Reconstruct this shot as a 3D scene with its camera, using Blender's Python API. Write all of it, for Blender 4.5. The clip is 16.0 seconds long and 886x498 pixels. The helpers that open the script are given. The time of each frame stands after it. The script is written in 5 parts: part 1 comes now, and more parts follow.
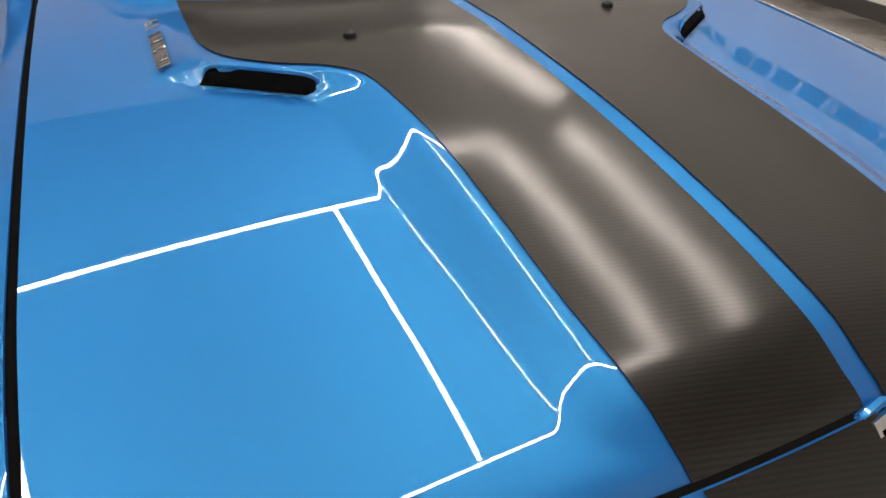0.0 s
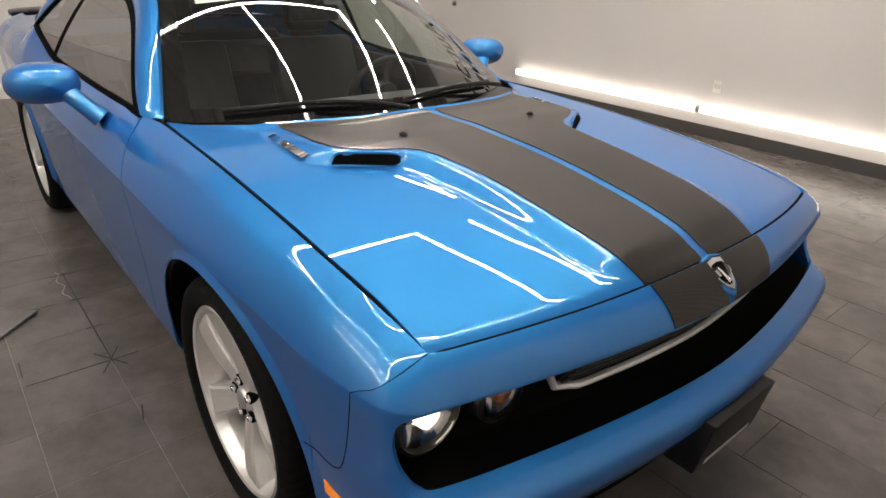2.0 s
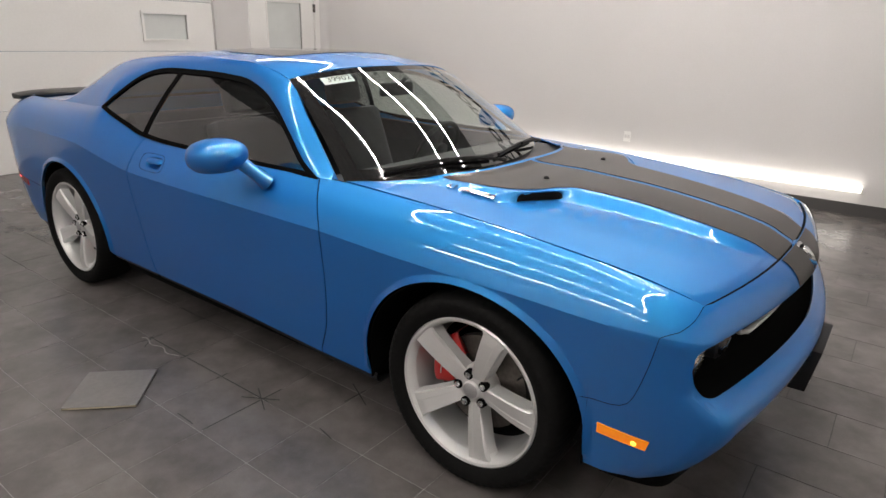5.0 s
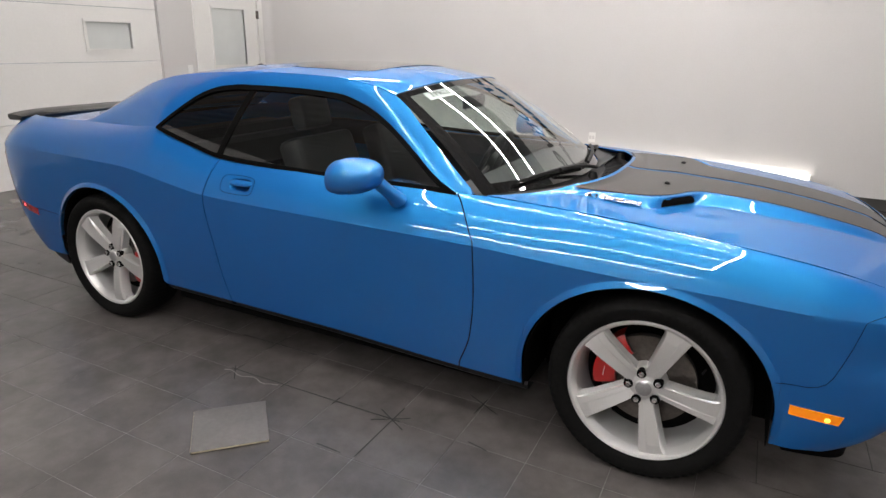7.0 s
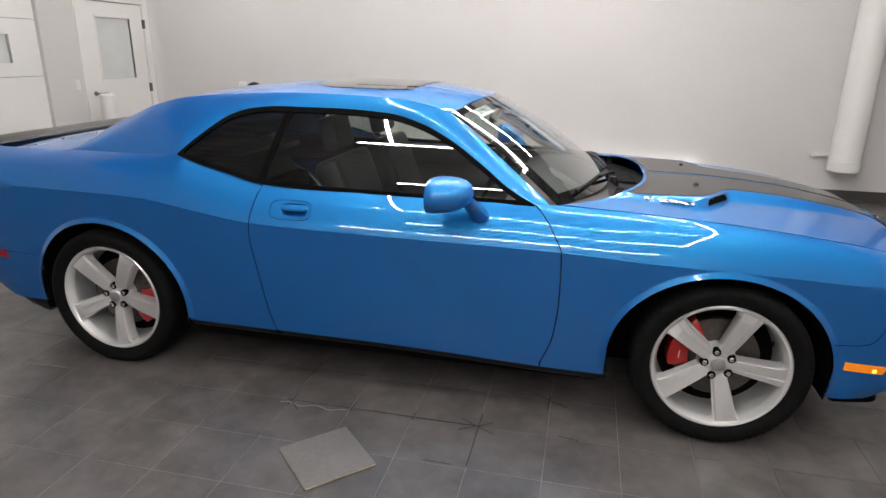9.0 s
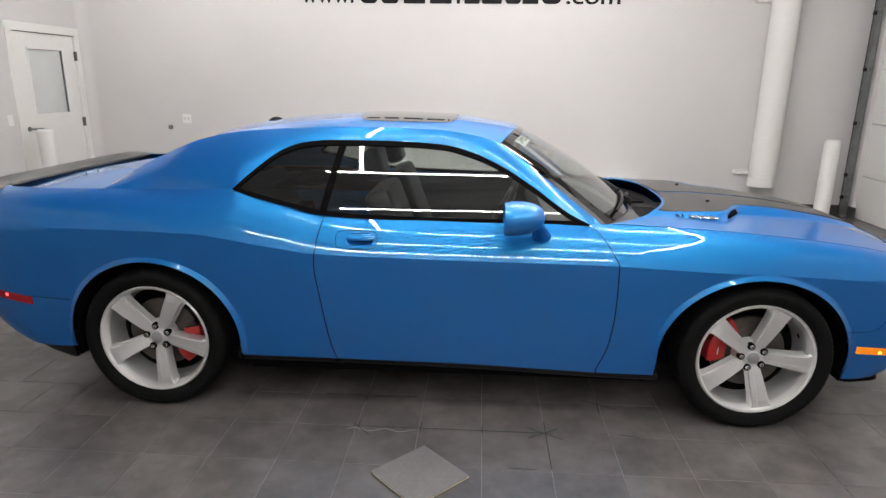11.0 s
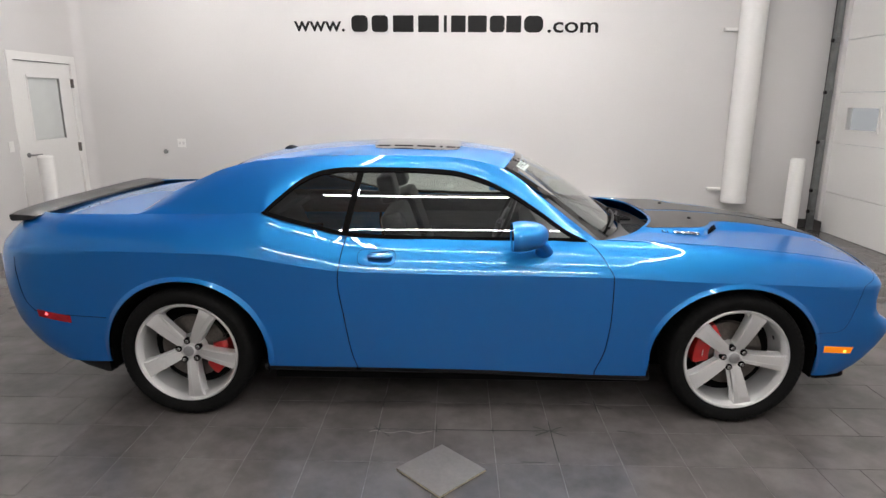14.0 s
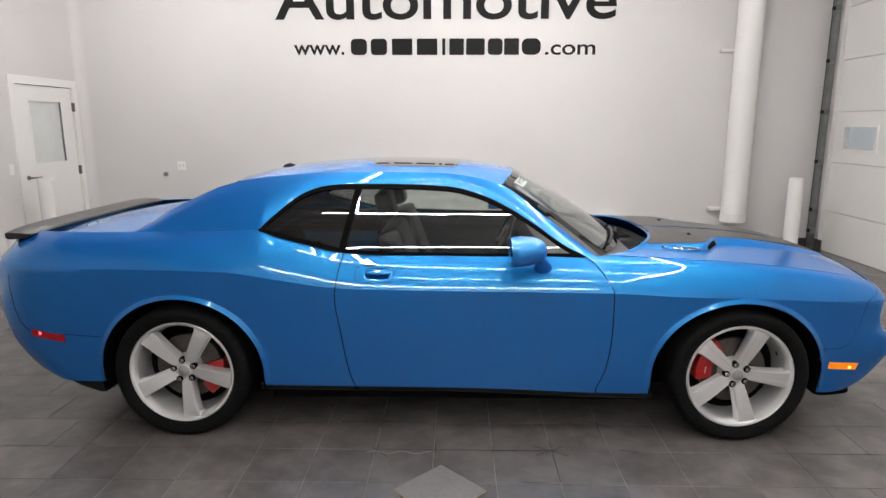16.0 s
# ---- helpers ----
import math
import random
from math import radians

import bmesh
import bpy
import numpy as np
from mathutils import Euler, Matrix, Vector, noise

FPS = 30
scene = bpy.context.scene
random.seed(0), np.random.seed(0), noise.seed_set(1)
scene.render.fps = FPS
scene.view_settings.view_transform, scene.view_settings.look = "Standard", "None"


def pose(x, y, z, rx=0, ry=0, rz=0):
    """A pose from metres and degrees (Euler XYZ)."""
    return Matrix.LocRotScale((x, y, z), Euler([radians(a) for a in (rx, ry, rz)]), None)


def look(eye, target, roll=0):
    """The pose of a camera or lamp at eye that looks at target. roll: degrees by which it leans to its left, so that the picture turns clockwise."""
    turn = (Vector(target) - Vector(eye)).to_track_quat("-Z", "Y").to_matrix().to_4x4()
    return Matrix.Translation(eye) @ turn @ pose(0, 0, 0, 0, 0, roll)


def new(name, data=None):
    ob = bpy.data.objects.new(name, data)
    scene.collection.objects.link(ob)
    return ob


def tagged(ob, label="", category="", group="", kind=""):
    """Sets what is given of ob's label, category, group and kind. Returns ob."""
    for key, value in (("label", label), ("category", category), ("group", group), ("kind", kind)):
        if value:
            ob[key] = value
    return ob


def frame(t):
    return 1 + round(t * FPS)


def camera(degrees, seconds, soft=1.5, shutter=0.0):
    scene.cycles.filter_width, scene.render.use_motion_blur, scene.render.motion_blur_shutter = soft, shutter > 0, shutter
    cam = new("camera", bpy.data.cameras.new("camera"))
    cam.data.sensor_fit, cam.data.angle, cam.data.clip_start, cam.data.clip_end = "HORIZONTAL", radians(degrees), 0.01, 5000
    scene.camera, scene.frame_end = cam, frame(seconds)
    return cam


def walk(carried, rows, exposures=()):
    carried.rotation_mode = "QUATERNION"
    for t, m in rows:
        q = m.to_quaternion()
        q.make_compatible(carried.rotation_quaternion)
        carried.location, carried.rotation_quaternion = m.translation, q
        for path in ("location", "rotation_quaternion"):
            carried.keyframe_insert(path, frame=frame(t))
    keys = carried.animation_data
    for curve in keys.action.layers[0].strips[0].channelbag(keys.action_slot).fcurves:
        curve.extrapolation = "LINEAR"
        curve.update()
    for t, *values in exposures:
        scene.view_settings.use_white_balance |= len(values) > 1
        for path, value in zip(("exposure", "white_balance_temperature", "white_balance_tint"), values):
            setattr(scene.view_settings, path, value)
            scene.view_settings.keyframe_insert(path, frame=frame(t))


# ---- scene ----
cam = camera(71.1, 16.0)
PATH = [
    (0, (2.44, -0.604, 1.366), (1.008, 0.11, 0.166), 2.1),
    (0.5, (2.531, -0.756, 1.403), (1.092, 0.087, 0.299), 2.6),
    (1, (2.643, -0.97, 1.433), (1.198, 0.007, 0.455), 2.4),
    (1.5, (2.767, -1.19, 1.479), (1.363, -0.096, 0.567), 2.4),
    (2, (2.883, -1.373, 1.488), (1.501, -0.196, 0.649), 2.3),
    (2.5, (2.951, -1.555, 1.502), (1.578, -0.329, 0.718), 2.2),
    (3, (2.959, -1.774, 1.529), (1.62, -0.499, 0.768), 2.1),
    (3.5, (2.901, -1.943, 1.541), (1.599, -0.608, 0.819), 2.0),
    (6, (2.138, -2.74, 1.531), (1.135, -1.132, 0.893), 1.4),
    (6.5, (1.915, -2.835, 1.537), (0.97, -1.192, 0.901), 1.3),
    (7, (1.706, -3.027, 1.563), (0.856, -1.331, 0.929), 1.2),
    (7.5, (1.511, -3.141, 1.579), (0.775, -1.392, 0.945), 1.1),
    (8, (1.264, -3.164, 1.576), (0.643, -1.372, 0.944), 0.9),
    (8.5, (1.064, -3.272, 1.584), (0.542, -1.444, 0.964), 0.9),
    (9, (0.844, -3.438, 1.613), (0.428, -1.58, 1.001), 0.9),
    (9.5, (0.633, -3.484, 1.613), (0.31, -1.605, 1.009), 0.8),
    (12, (-0.02, -3.915, 1.677), (-0.05, -1.975, 1.194), 0.6),
    (12.5, (-0.04, -3.982, 1.7), (-0.055, -2.04, 1.22), 0.6),
    (13, (-0.062, -4.008, 1.706), (-0.091, -2.065, 1.23), 0.5),
    (13.5, (-0.038, -4.017, 1.711), (-0.082, -2.075, 1.238), 0.3),
    (14, (-0.03, -4.015, 1.705), (-0.068, -2.071, 1.235), 0.3),
    (14.5, (-0.023, -4.013, 1.705), (-0.068, -2.069, 1.238), 0.2),
    (15, (-0.025, -4.022, 1.696), (-0.074, -2.073, 1.253), 0.1),
    (15.5, (-0.022, -4.015, 1.679), (-0.068, -2.057, 1.274), -0.0),
    (16, (-0.018, -3.997, 1.661), (-0.058, -2.037, 1.266), -0.0),
]
walk(cam, [(t, look(eye, target, roll)) for t, eye, target, roll in PATH],
     exposures=((0.0, -0.44, 7200, 12), (1.5, -0.20, 7300, 12), (3.2, -0.24, 7050, 12), (6.0, -0.06, 6600, 10), (9.0, 0.0, 6500, 10), (12.0, 0.08, 6450, 10), (16.0, 0.08, 6450, 10)))

# ---- light ----
world = bpy.data.worlds.new("world")
scene.world = world
world.use_nodes = True
world.node_tree.nodes["Background"].inputs[0].default_value = (0.9, 0.95, 1.0, 1)
world.node_tree.nodes["Background"].inputs[1].default_value = 0.4
scene.view_settings.exposure = 0.0
LAMP_Z = 3.45
# line lamps under the ceiling, from and to in plan; the last one is added
LAMPS = [((-0.68, -2.04), (-0.68, 1.46)), ((-0.64, 0.14), (2.08, 0.14)), ((-0.68, 1.50), (2.08, 1.50)), ((-0.68, 2.20), (2.12, 2.20)),
         ((-0.95, -2.08), (2.08, -2.08)), ((-0.90, -3.85), (2.08, -3.85)), ((2.12, -3.87), (2.12, 1.54)), ((-2.2, -5.6), (2.1, -5.6)),
         # unseen lamp, added to brighten the left wall and floor
         ((-4.6, 2.6), (-1.4, 2.6))]


# ---- materials ----
def material(name, colour, rough=0.5, metal=0.0, coat=0.0, grain=0.0, grain_size=40.0, stain=0.0, stain_size=1.5, bump=0.0, bump_size=200.0, emit=0.0, spread=0.0, specular=0.5):
    m = bpy.data.materials.new(name)
    m.use_nodes = True
    nt = m.node_tree
    b = nt.nodes["Principled BSDF"]
    b.inputs["Base Color"].default_value = (*colour, 1)
    b.inputs["Roughness"].default_value = rough
    b.inputs["Metallic"].default_value = metal
    b.inputs["Coat Weight"].default_value = coat
    b.inputs["Coat Roughness"].default_value = 0.02
    b.inputs["Specular IOR Level"].default_value = specular
    if emit:
        b.inputs["Emission Color"].default_value = (*colour, 1)
        b.inputs["Emission Strength"].default_value = emit
    co = nt.nodes.new("ShaderNodeTexCoord")
    last = None

    def noise_of(size, detail=4.0):
        n = nt.nodes.new("ShaderNodeTexNoise")
        n.inputs["Scale"].default_value = size
        n.inputs["Detail"].default_value = detail
        nt.links.new(co.outputs["Object"], n.inputs["Vector"])
        return n

    def shade(factor_socket, low, high, before):
        r = nt.nodes.new("ShaderNodeMapRange")
        r.interpolation_type = "SMOOTHSTEP"
        r.inputs["From Min"].default_value, r.inputs["From Max"].default_value = 0.15, 0.85
        r.inputs["To Min"].default_value, r.inputs["To Max"].default_value = low, high
        nt.links.new(factor_socket, r.inputs["Value"])
        mix = nt.nodes.new("ShaderNodeVectorMath")
        mix.operation = "SCALE"
        if before is None:
            mix.inputs[0].default_value = colour
        else:
            nt.links.new(before, mix.inputs[0])
        nt.links.new(r.outputs[0], mix.inputs["Scale"])
        return mix.outputs[0]

    if stain:
        n = noise_of(stain_size)
        last = shade(n.outputs["Fac"], 1 - stain, 1 + stain, last)
        rr = nt.nodes.new("ShaderNodeMapRange")
        rr.inputs["To Min"].default_value, rr.inputs["To Max"].default_value = max(0.02, rough * 0.92), min(1.0, rough * 1.1)
        nt.links.new(n.outputs["Fac"], rr.inputs["Value"])
        nt.links.new(rr.outputs[0], b.inputs["Roughness"])
    if grain:
        last = shade(noise_of(grain_size, 6.0).outputs["Fac"], 1 - grain, 1 + grain, last)
    if spread:
        info = nt.nodes.new("ShaderNodeObjectInfo")
        r = nt.nodes.new("ShaderNodeMapRange")
        r.inputs["To Min"].default_value, r.inputs["To Max"].default_value = 1 - spread, 1 + spread
        nt.links.new(info.outputs["Random"], r.inputs["Value"])
        mix = nt.nodes.new("ShaderNodeVectorMath")
        mix.operation = "SCALE"
        if last is None:
            mix.inputs[0].default_value = colour
        else:
            nt.links.new(last, mix.inputs[0])
        nt.links.new(r.outputs[0], mix.inputs["Scale"])
        last = mix.outputs[0]
    if last is not None:
        nt.links.new(last, b.inputs["Base Color"])
    if bump:
        n = noise_of(bump_size, 3.0)
        bp = nt.nodes.new("ShaderNodeBump")
        bp.inputs["Strength"].default_value = bump
        bp.inputs["Distance"].default_value = 0.002
        nt.links.new(n.outputs["Fac"], bp.inputs["Height"])
        nt.links.new(bp.outputs[0], b.inputs["Normal"])
    return m


def glass_material(name, tint, gloss=1.0, base=0.105):
    m = bpy.data.materials.new(name)
    m.use_nodes = True
    nt = m.node_tree
    nt.nodes.remove(nt.nodes["Principled BSDF"])
    out = nt.nodes["Material Output"]
    tr = nt.nodes.new("ShaderNodeBsdfTransparent")
    tr.inputs[0].default_value = (*tint, 1)
    gl = nt.nodes.new("ShaderNodeBsdfGlossy")
    gl.inputs["Roughness"].default_value = 0.01
    gl.inputs["Color"].default_value = (gloss, gloss, gloss, 1)
    facing = nt.nodes.new("ShaderNodeLayerWeight")
    facing.inputs["Blend"].default_value = 0.5
    power = nt.nodes.new("ShaderNodeMath")
    power.operation = "POWER"
    power.inputs[1].default_value = 3.4
    nt.links.new(facing.outputs["Facing"], power.inputs[0])
    fr = nt.nodes.new("ShaderNodeMapRange")
    fr.inputs["To Min"].default_value, fr.inputs["To Max"].default_value = base, 1.0
    nt.links.new(power.outputs[0], fr.inputs["Value"])
    mix = nt.nodes.new("ShaderNodeMixShader")
    nt.links.new(fr.outputs[0], mix.inputs[0])
    nt.links.new(tr.outputs[0], mix.inputs[1])
    nt.links.new(gl.outputs[0], mix.inputs[2])
    nt.links.new(mix.outputs[0], out.inputs[0])
    return m


def floor_material(island=False):
    """Honed dark tile: clouds inside each tile, fine scratches and dust, a slightly uneven gloss."""
    m = material("dark_grey_tile", (0.114, 0.104, 0.100), rough=0.27, grain=0.10, grain_size=9, spread=0.05)
    nt = m.node_tree
    b = nt.nodes["Principled BSDF"]
    base = b.inputs["Base Color"].links[0].from_socket
    geo = nt.nodes.new("ShaderNodeNewGeometry")
    if island:
        info = next(n for n in nt.nodes if n.type == "OBJECT_INFO")
        for link in list(info.outputs["Random"].links):
            nt.links.new(geo.outputs["Random Per Island"], link.to_socket)

    def layer(scale, stretch, low, high, to_low, to_high, detail=8.0):
        mp = nt.nodes.new("ShaderNodeMapping")
        mp.inputs["Scale"].default_value = stretch
        mp.inputs["Rotation"].default_value = (0, 0, radians(17))
        nt.links.new(geo.outputs["Position"], mp.inputs[0])
        n = nt.nodes.new("ShaderNodeTexNoise")
        n.inputs["Scale"].default_value, n.inputs["Detail"].default_value, n.inputs["Roughness"].default_value = scale, detail, 0.65
        nt.links.new(mp.outputs[0], n.inputs["Vector"])
        r = nt.nodes.new("ShaderNodeMapRange")
        r.interpolation_type = "SMOOTHSTEP"
        for key, v in (("From Min", low), ("From Max", high), ("To Min", to_low), ("To Max", to_high)):
            r.inputs[key].default_value = v
        nt.links.new(n.outputs["Fac"], r.inputs["Value"])
        return r.outputs[0]
    for args in ((2.6, (1, 1, 1), 0.28, 0.72, 0.74, 1.26, 5.0), (220.0, (1, 1, 1), 0.3, 0.7, 0.93, 1.07)):
        s = nt.nodes.new("ShaderNodeVectorMath")
        s.operation = "SCALE"
        nt.links.new(base, s.inputs[0])
        nt.links.new(layer(*args), s.inputs["Scale"])
        base = s.outputs[0]
    nt.links.new(base, b.inputs["Base Color"])
    return m


def paint_material():
    """Metallic blue: a deep pigment under brighter flakes, both beneath one clear coat."""
    m = material("blue_metallic_paint", (0.003, 0.078, 0.42), rough=0.5, coat=1.0, grain=0.04, grain_size=900, specular=0.2)
    nt = m.node_tree
    pigment = nt.nodes["Principled BSDF"]
    flakes = nt.nodes.new("ShaderNodeBsdfPrincipled")
    flakes.inputs["Base Color"].default_value = (0.018, 0.305, 0.57, 1)
    flakes.inputs["Specular Tint"].default_value = (0.05, 0.45, 0.80, 1)
    flakes.inputs["Metallic"].default_value = 1.0
    flakes.inputs["Roughness"].default_value = 0.50
    for b in (pigment, flakes):
        b.inputs["Coat Weight"].default_value = 1.0
        b.inputs["Coat Roughness"].default_value = 0.015
    mix = nt.nodes.new("ShaderNodeMixShader")
    mix.inputs[0].default_value = 0.50
    nt.links.new(pigment.outputs[0], mix.inputs[1])
    nt.links.new(flakes.outputs[0], mix.inputs[2])
    nt.links.new(mix.outputs[0], nt.nodes["Material Output"].inputs[0])
    return m


BLUE = paint_material()
BLACK = material("black_plastic", (0.008, 0.008, 0.009), rough=0.5, specular=0.25, grain=0.15, grain_size=120, bump=0.15, bump_size=400)
SATIN = material("satin_black_paint", (0.011, 0.011, 0.012), rough=0.35, grain=0.1, grain_size=60)
PILLAR_BLACK = material("matt_black_window_trim", (0.004, 0.004, 0.004), rough=0.7, specular=0.02)
DARK = material("dark_lining_and_gap_shade", (0.004, 0.004, 0.004), rough=0.95, specular=0.05)
RUBBER = material("tyre_rubber", (0.006, 0.006, 0.006), rough=0.75, specular=0.10, grain=0.2, grain_size=60, bump=0.2, bump_size=300)
ALLOY = material("silver_alloy", (0.74, 0.74, 0.735), rough=0.34, metal=0.6, coat=0.3, grain=0.04, grain_size=300)
CHROME = material("chrome", (0.75, 0.75, 0.76), rough=0.08, metal=1.0)
BADGE = material("badge_chrome", (0.42, 0.42, 0.43), rough=0.22, metal=1.0)
CAP = material("grey_wheel_cap", (0.42, 0.42, 0.43), rough=0.35, metal=0.7, grain=0.1, grain_size=150)
STEEL = material("brake_disc_steel", (0.11, 0.098, 0.088), rough=0.4, metal=0.7, grain=0.2, grain_size=80)
RED = material("red_caliper_paint", (0.42, 0.008, 0.008), rough=0.35, coat=0.4)
AMBER = material("amber_lens", (0.90, 0.25, 0.006), rough=0.15, coat=0.6, grain=0.25, grain_size=90, emit=0.35)
AMBER_DARK = material("amber_bulb", (0.30, 0.07, 0.01), rough=0.2)
GLOW = material("lit_bulb", (1.0, 0.93, 0.80), rough=0.2, emit=3.0)
AMBER_GLOW = material("lit_amber_bulb", (1.0, 0.50, 0.06), emit=2.2)
RED_GLOW = material("lit_red_bulb", (1.0, 0.12, 0.14), emit=2.0)
RED_LENS = material("red_lens", (0.30, 0.004, 0.012), rough=0.15, coat=0.6, grain=0.25, grain_size=90, emit=0.04)
LEATHER = material("dark_slate_leather", (0.011, 0.011, 0.012), rough=0.5, grain=0.15, grain_size=80, bump=0.2, bump_size=250)
TRIM = material("grey_cabin_trim", (0.05, 0.05, 0.052), rough=0.6, grain=0.1, grain_size=80)
LIGHT_TRIM = material("light_headliner", (0.35, 0.36, 0.35), rough=0.8)
WINDSHIELD = glass_material("windshield_glass", (0.78, 0.86, 0.82))
SIDE_GLASS = glass_material("tinted_side_glass", (0.76, 0.81, 0.78), base=0.15)
QUARTER_GLASS = glass_material("dark_tinted_glass", (0.40, 0.42, 0.41), base=0.15)
LENS = glass_material("clear_lens", (0.92, 0.93, 0.93))
WALL = material("white_wall_paint", (0.60, 0.585, 0.577), rough=0.6, stain=0.03, stain_size=0.8, grain=0.02, grain_size=60, bump=0.1, bump_size=250)
DOOR_WHITE = material("white_door_paint", (0.76, 0.75, 0.73), rough=0.4, stain=0.02, grain=0.02)
FROST = material("frosted_pane", (0.60, 0.62, 0.61), rough=0.35, stain=0.06, stain_size=3)
CEILING = material("dark_ceiling_deck", (0.10, 0.10, 0.10), rough=0.6, stain=0.15)
BASE = material("dark_base_strip", (0.05, 0.047, 0.045), rough=0.5, stain=0.1)
TILE = floor_material()
TILE_FAR = floor_material(True)
GROUT = material("dark_grout", (0.030, 0.027, 0.026), rough=0.85, grain=0.2, grain_size=60)
LOOSE_TILE = material("loose_grey_tile", (0.15, 0.14, 0.135), rough=0.55, stain=0.12, stain_size=8, grain=0.1, grain_size=60)
LETTER = material("black_vinyl_letter", (0.008, 0.008, 0.008), rough=0.6, grain=0.1, specular=0.15)
GALV = material("galvanised_steel", (0.22, 0.23, 0.23), rough=0.45, metal=0.8, stain=0.2, stain_size=8)
TUBE = material("tube_light", (1.0, 0.955, 0.925), emit=126.0)
TUBE_LOW = material("low_tube_light", (1.0, 0.96, 0.90), emit=4.2)


def carbon_material():
    m = material("carbon_weave_vinyl", (0.011, 0.0105, 0.010), rough=0.45, coat=0.58, specular=0.2)
    nt = m.node_tree
    b = nt.nodes["Principled BSDF"]
    co = nt.nodes.new("ShaderNodeTexCoord")
    w = nt.nodes.new("ShaderNodeTexWave")
    w.bands_direction = "X"
    w.inputs["Scale"].default_value = 58.0
    mp = nt.nodes.new("ShaderNodeMapping")
    mp.inputs["Rotation"].default_value = (0, 0, radians(12))
    nt.links.new(co.outputs["Object"], mp.inputs[0])
    nt.links.new(mp.outputs[0], w.inputs[0])
    r = nt.nodes.new("ShaderNodeMapRange")
    r.inputs["To Min"].default_value, r.inputs["To Max"].default_value = 0.65, 1.4
    nt.links.new(w.outputs["Fac"], r.inputs["Value"])
    s = nt.nodes.new("ShaderNodeVectorMath")
    s.operation = "SCALE"
    s.inputs[0].default_value = (0.0095, 0.0078, 0.0064)
    nt.links.new(r.outputs[0], s.inputs["Scale"])
    nt.links.new(s.outputs[0], b.inputs["Base Color"])
    b.inputs["Coat Roughness"].default_value = 0.14
    return m


CARBON = carbon_material()


# ---- mesh helpers ----
def empty(name, place=(0, 0, 0)):
    ob = new(name)
    ob.location = place
    return ob


def part(name, bm, mat, parent=None, label="", smooth=30.0):
    """Links a bmesh as one mesh object, under a thing or a part."""
    me = bpy.data.meshes.new(name)
    rim = [len(e.link_faces) == 1 for e in bm.edges]
    bm.to_mesh(me)
    bm.free()
    me.materials.append(mat)
    if smooth:
        me.polygons.foreach_set("use_smooth", [True] * len(me.polygons))
        me.set_sharp_from_angle(angle=radians(smooth))
        for e, free in zip(me.edges, rim):
            if free:
                e.use_edge_sharp = True
    ob = new(name, me)
    if parent:
        ob.parent = parent
    if label:
        ob["label"] = label
    return ob


def grid_bm(points, out=None, wrap_u=False, wrap_v=False, skip=None):
    """A bmesh of quads over a grid of points [n][m][3]; its normals turn away from the point out, if given."""
    p = np.asarray(points, dtype=float)
    n, m = p.shape[:2]
    bm = bmesh.new()
    v = [[bm.verts.new(p[i, j]) for j in range(m)] for i in range(n)]
    for i in range(n if wrap_u else n - 1):
        for j in range(m if wrap_v else m - 1):
            if skip is not None and skip(i, j):
                continue
            q = (v[i][j], v[(i + 1) % n][j], v[(i + 1) % n][(j + 1) % m], v[i][(j + 1) % m])
            try:
                bm.faces.new(q)
            except ValueError:
                pass
    bmesh.ops.remove_doubles(bm, verts=bm.verts, dist=1e-5)
    bm.normal_update()
    if out is not None:
        total = sum((f.normal.dot(f.calc_center_median() - Vector(out)) * f.calc_area() for f in bm.faces), 0.0)
        if total < 0:
            bmesh.ops.reverse_faces(bm, faces=bm.faces)
    return bm


def panel(name, points, mat, parent, label="", out=(0, 0, 0.5), thick=0.003, smooth=32.0, skip=None, offset=-1.0):
    ob = part(name, grid_bm(points, out, skip=skip), mat, parent, label, smooth)
    if thick:
        s = ob.modifiers.new("sheet", "SOLIDIFY")
        s.thickness, s.offset = thick, offset
    return ob


def box_bm(x0, y0, z0, x1, y1, z1, bevel=0.0, segments=2):
    bm = bmesh.new()
    bmesh.ops.create_cube(bm, size=1.0)
    for v in bm.verts:
        v.co = Vector((x0 + (v.co.x + 0.5) * (x1 - x0), y0 + (v.co.y + 0.5) * (y1 - y0), z0 + (v.co.z + 0.5) * (z1 - z0)))
    if bevel:
        bmesh.ops.bevel(bm, geom=list(bm.edges), offset=bevel, segments=segments, affect="EDGES", profile=0.6)
    return bm


def lathe_bm(profile, segments=48, axis="y", centre=(0, 0, 0), closed=False):
    """Revolves (radius, along) pairs about an axis."""
    rings = []
    for k in range(segments):
        a = 2 * math.pi * k / segments
        ring = []
        for r, h in profile:
            c, s = r * math.cos(a), r * math.sin(a)
            ring.append({"y": (c, h, s), "z": (c, s, h), "x": (h, c, s)}[axis])
        rings.append(ring)
    p = np.array(rings) + np.array(centre)
    bm = grid_bm(p, None, wrap_u=True, wrap_v=closed)
    bmesh.ops.recalc_face_normals(bm, faces=bm.faces)
    return bm


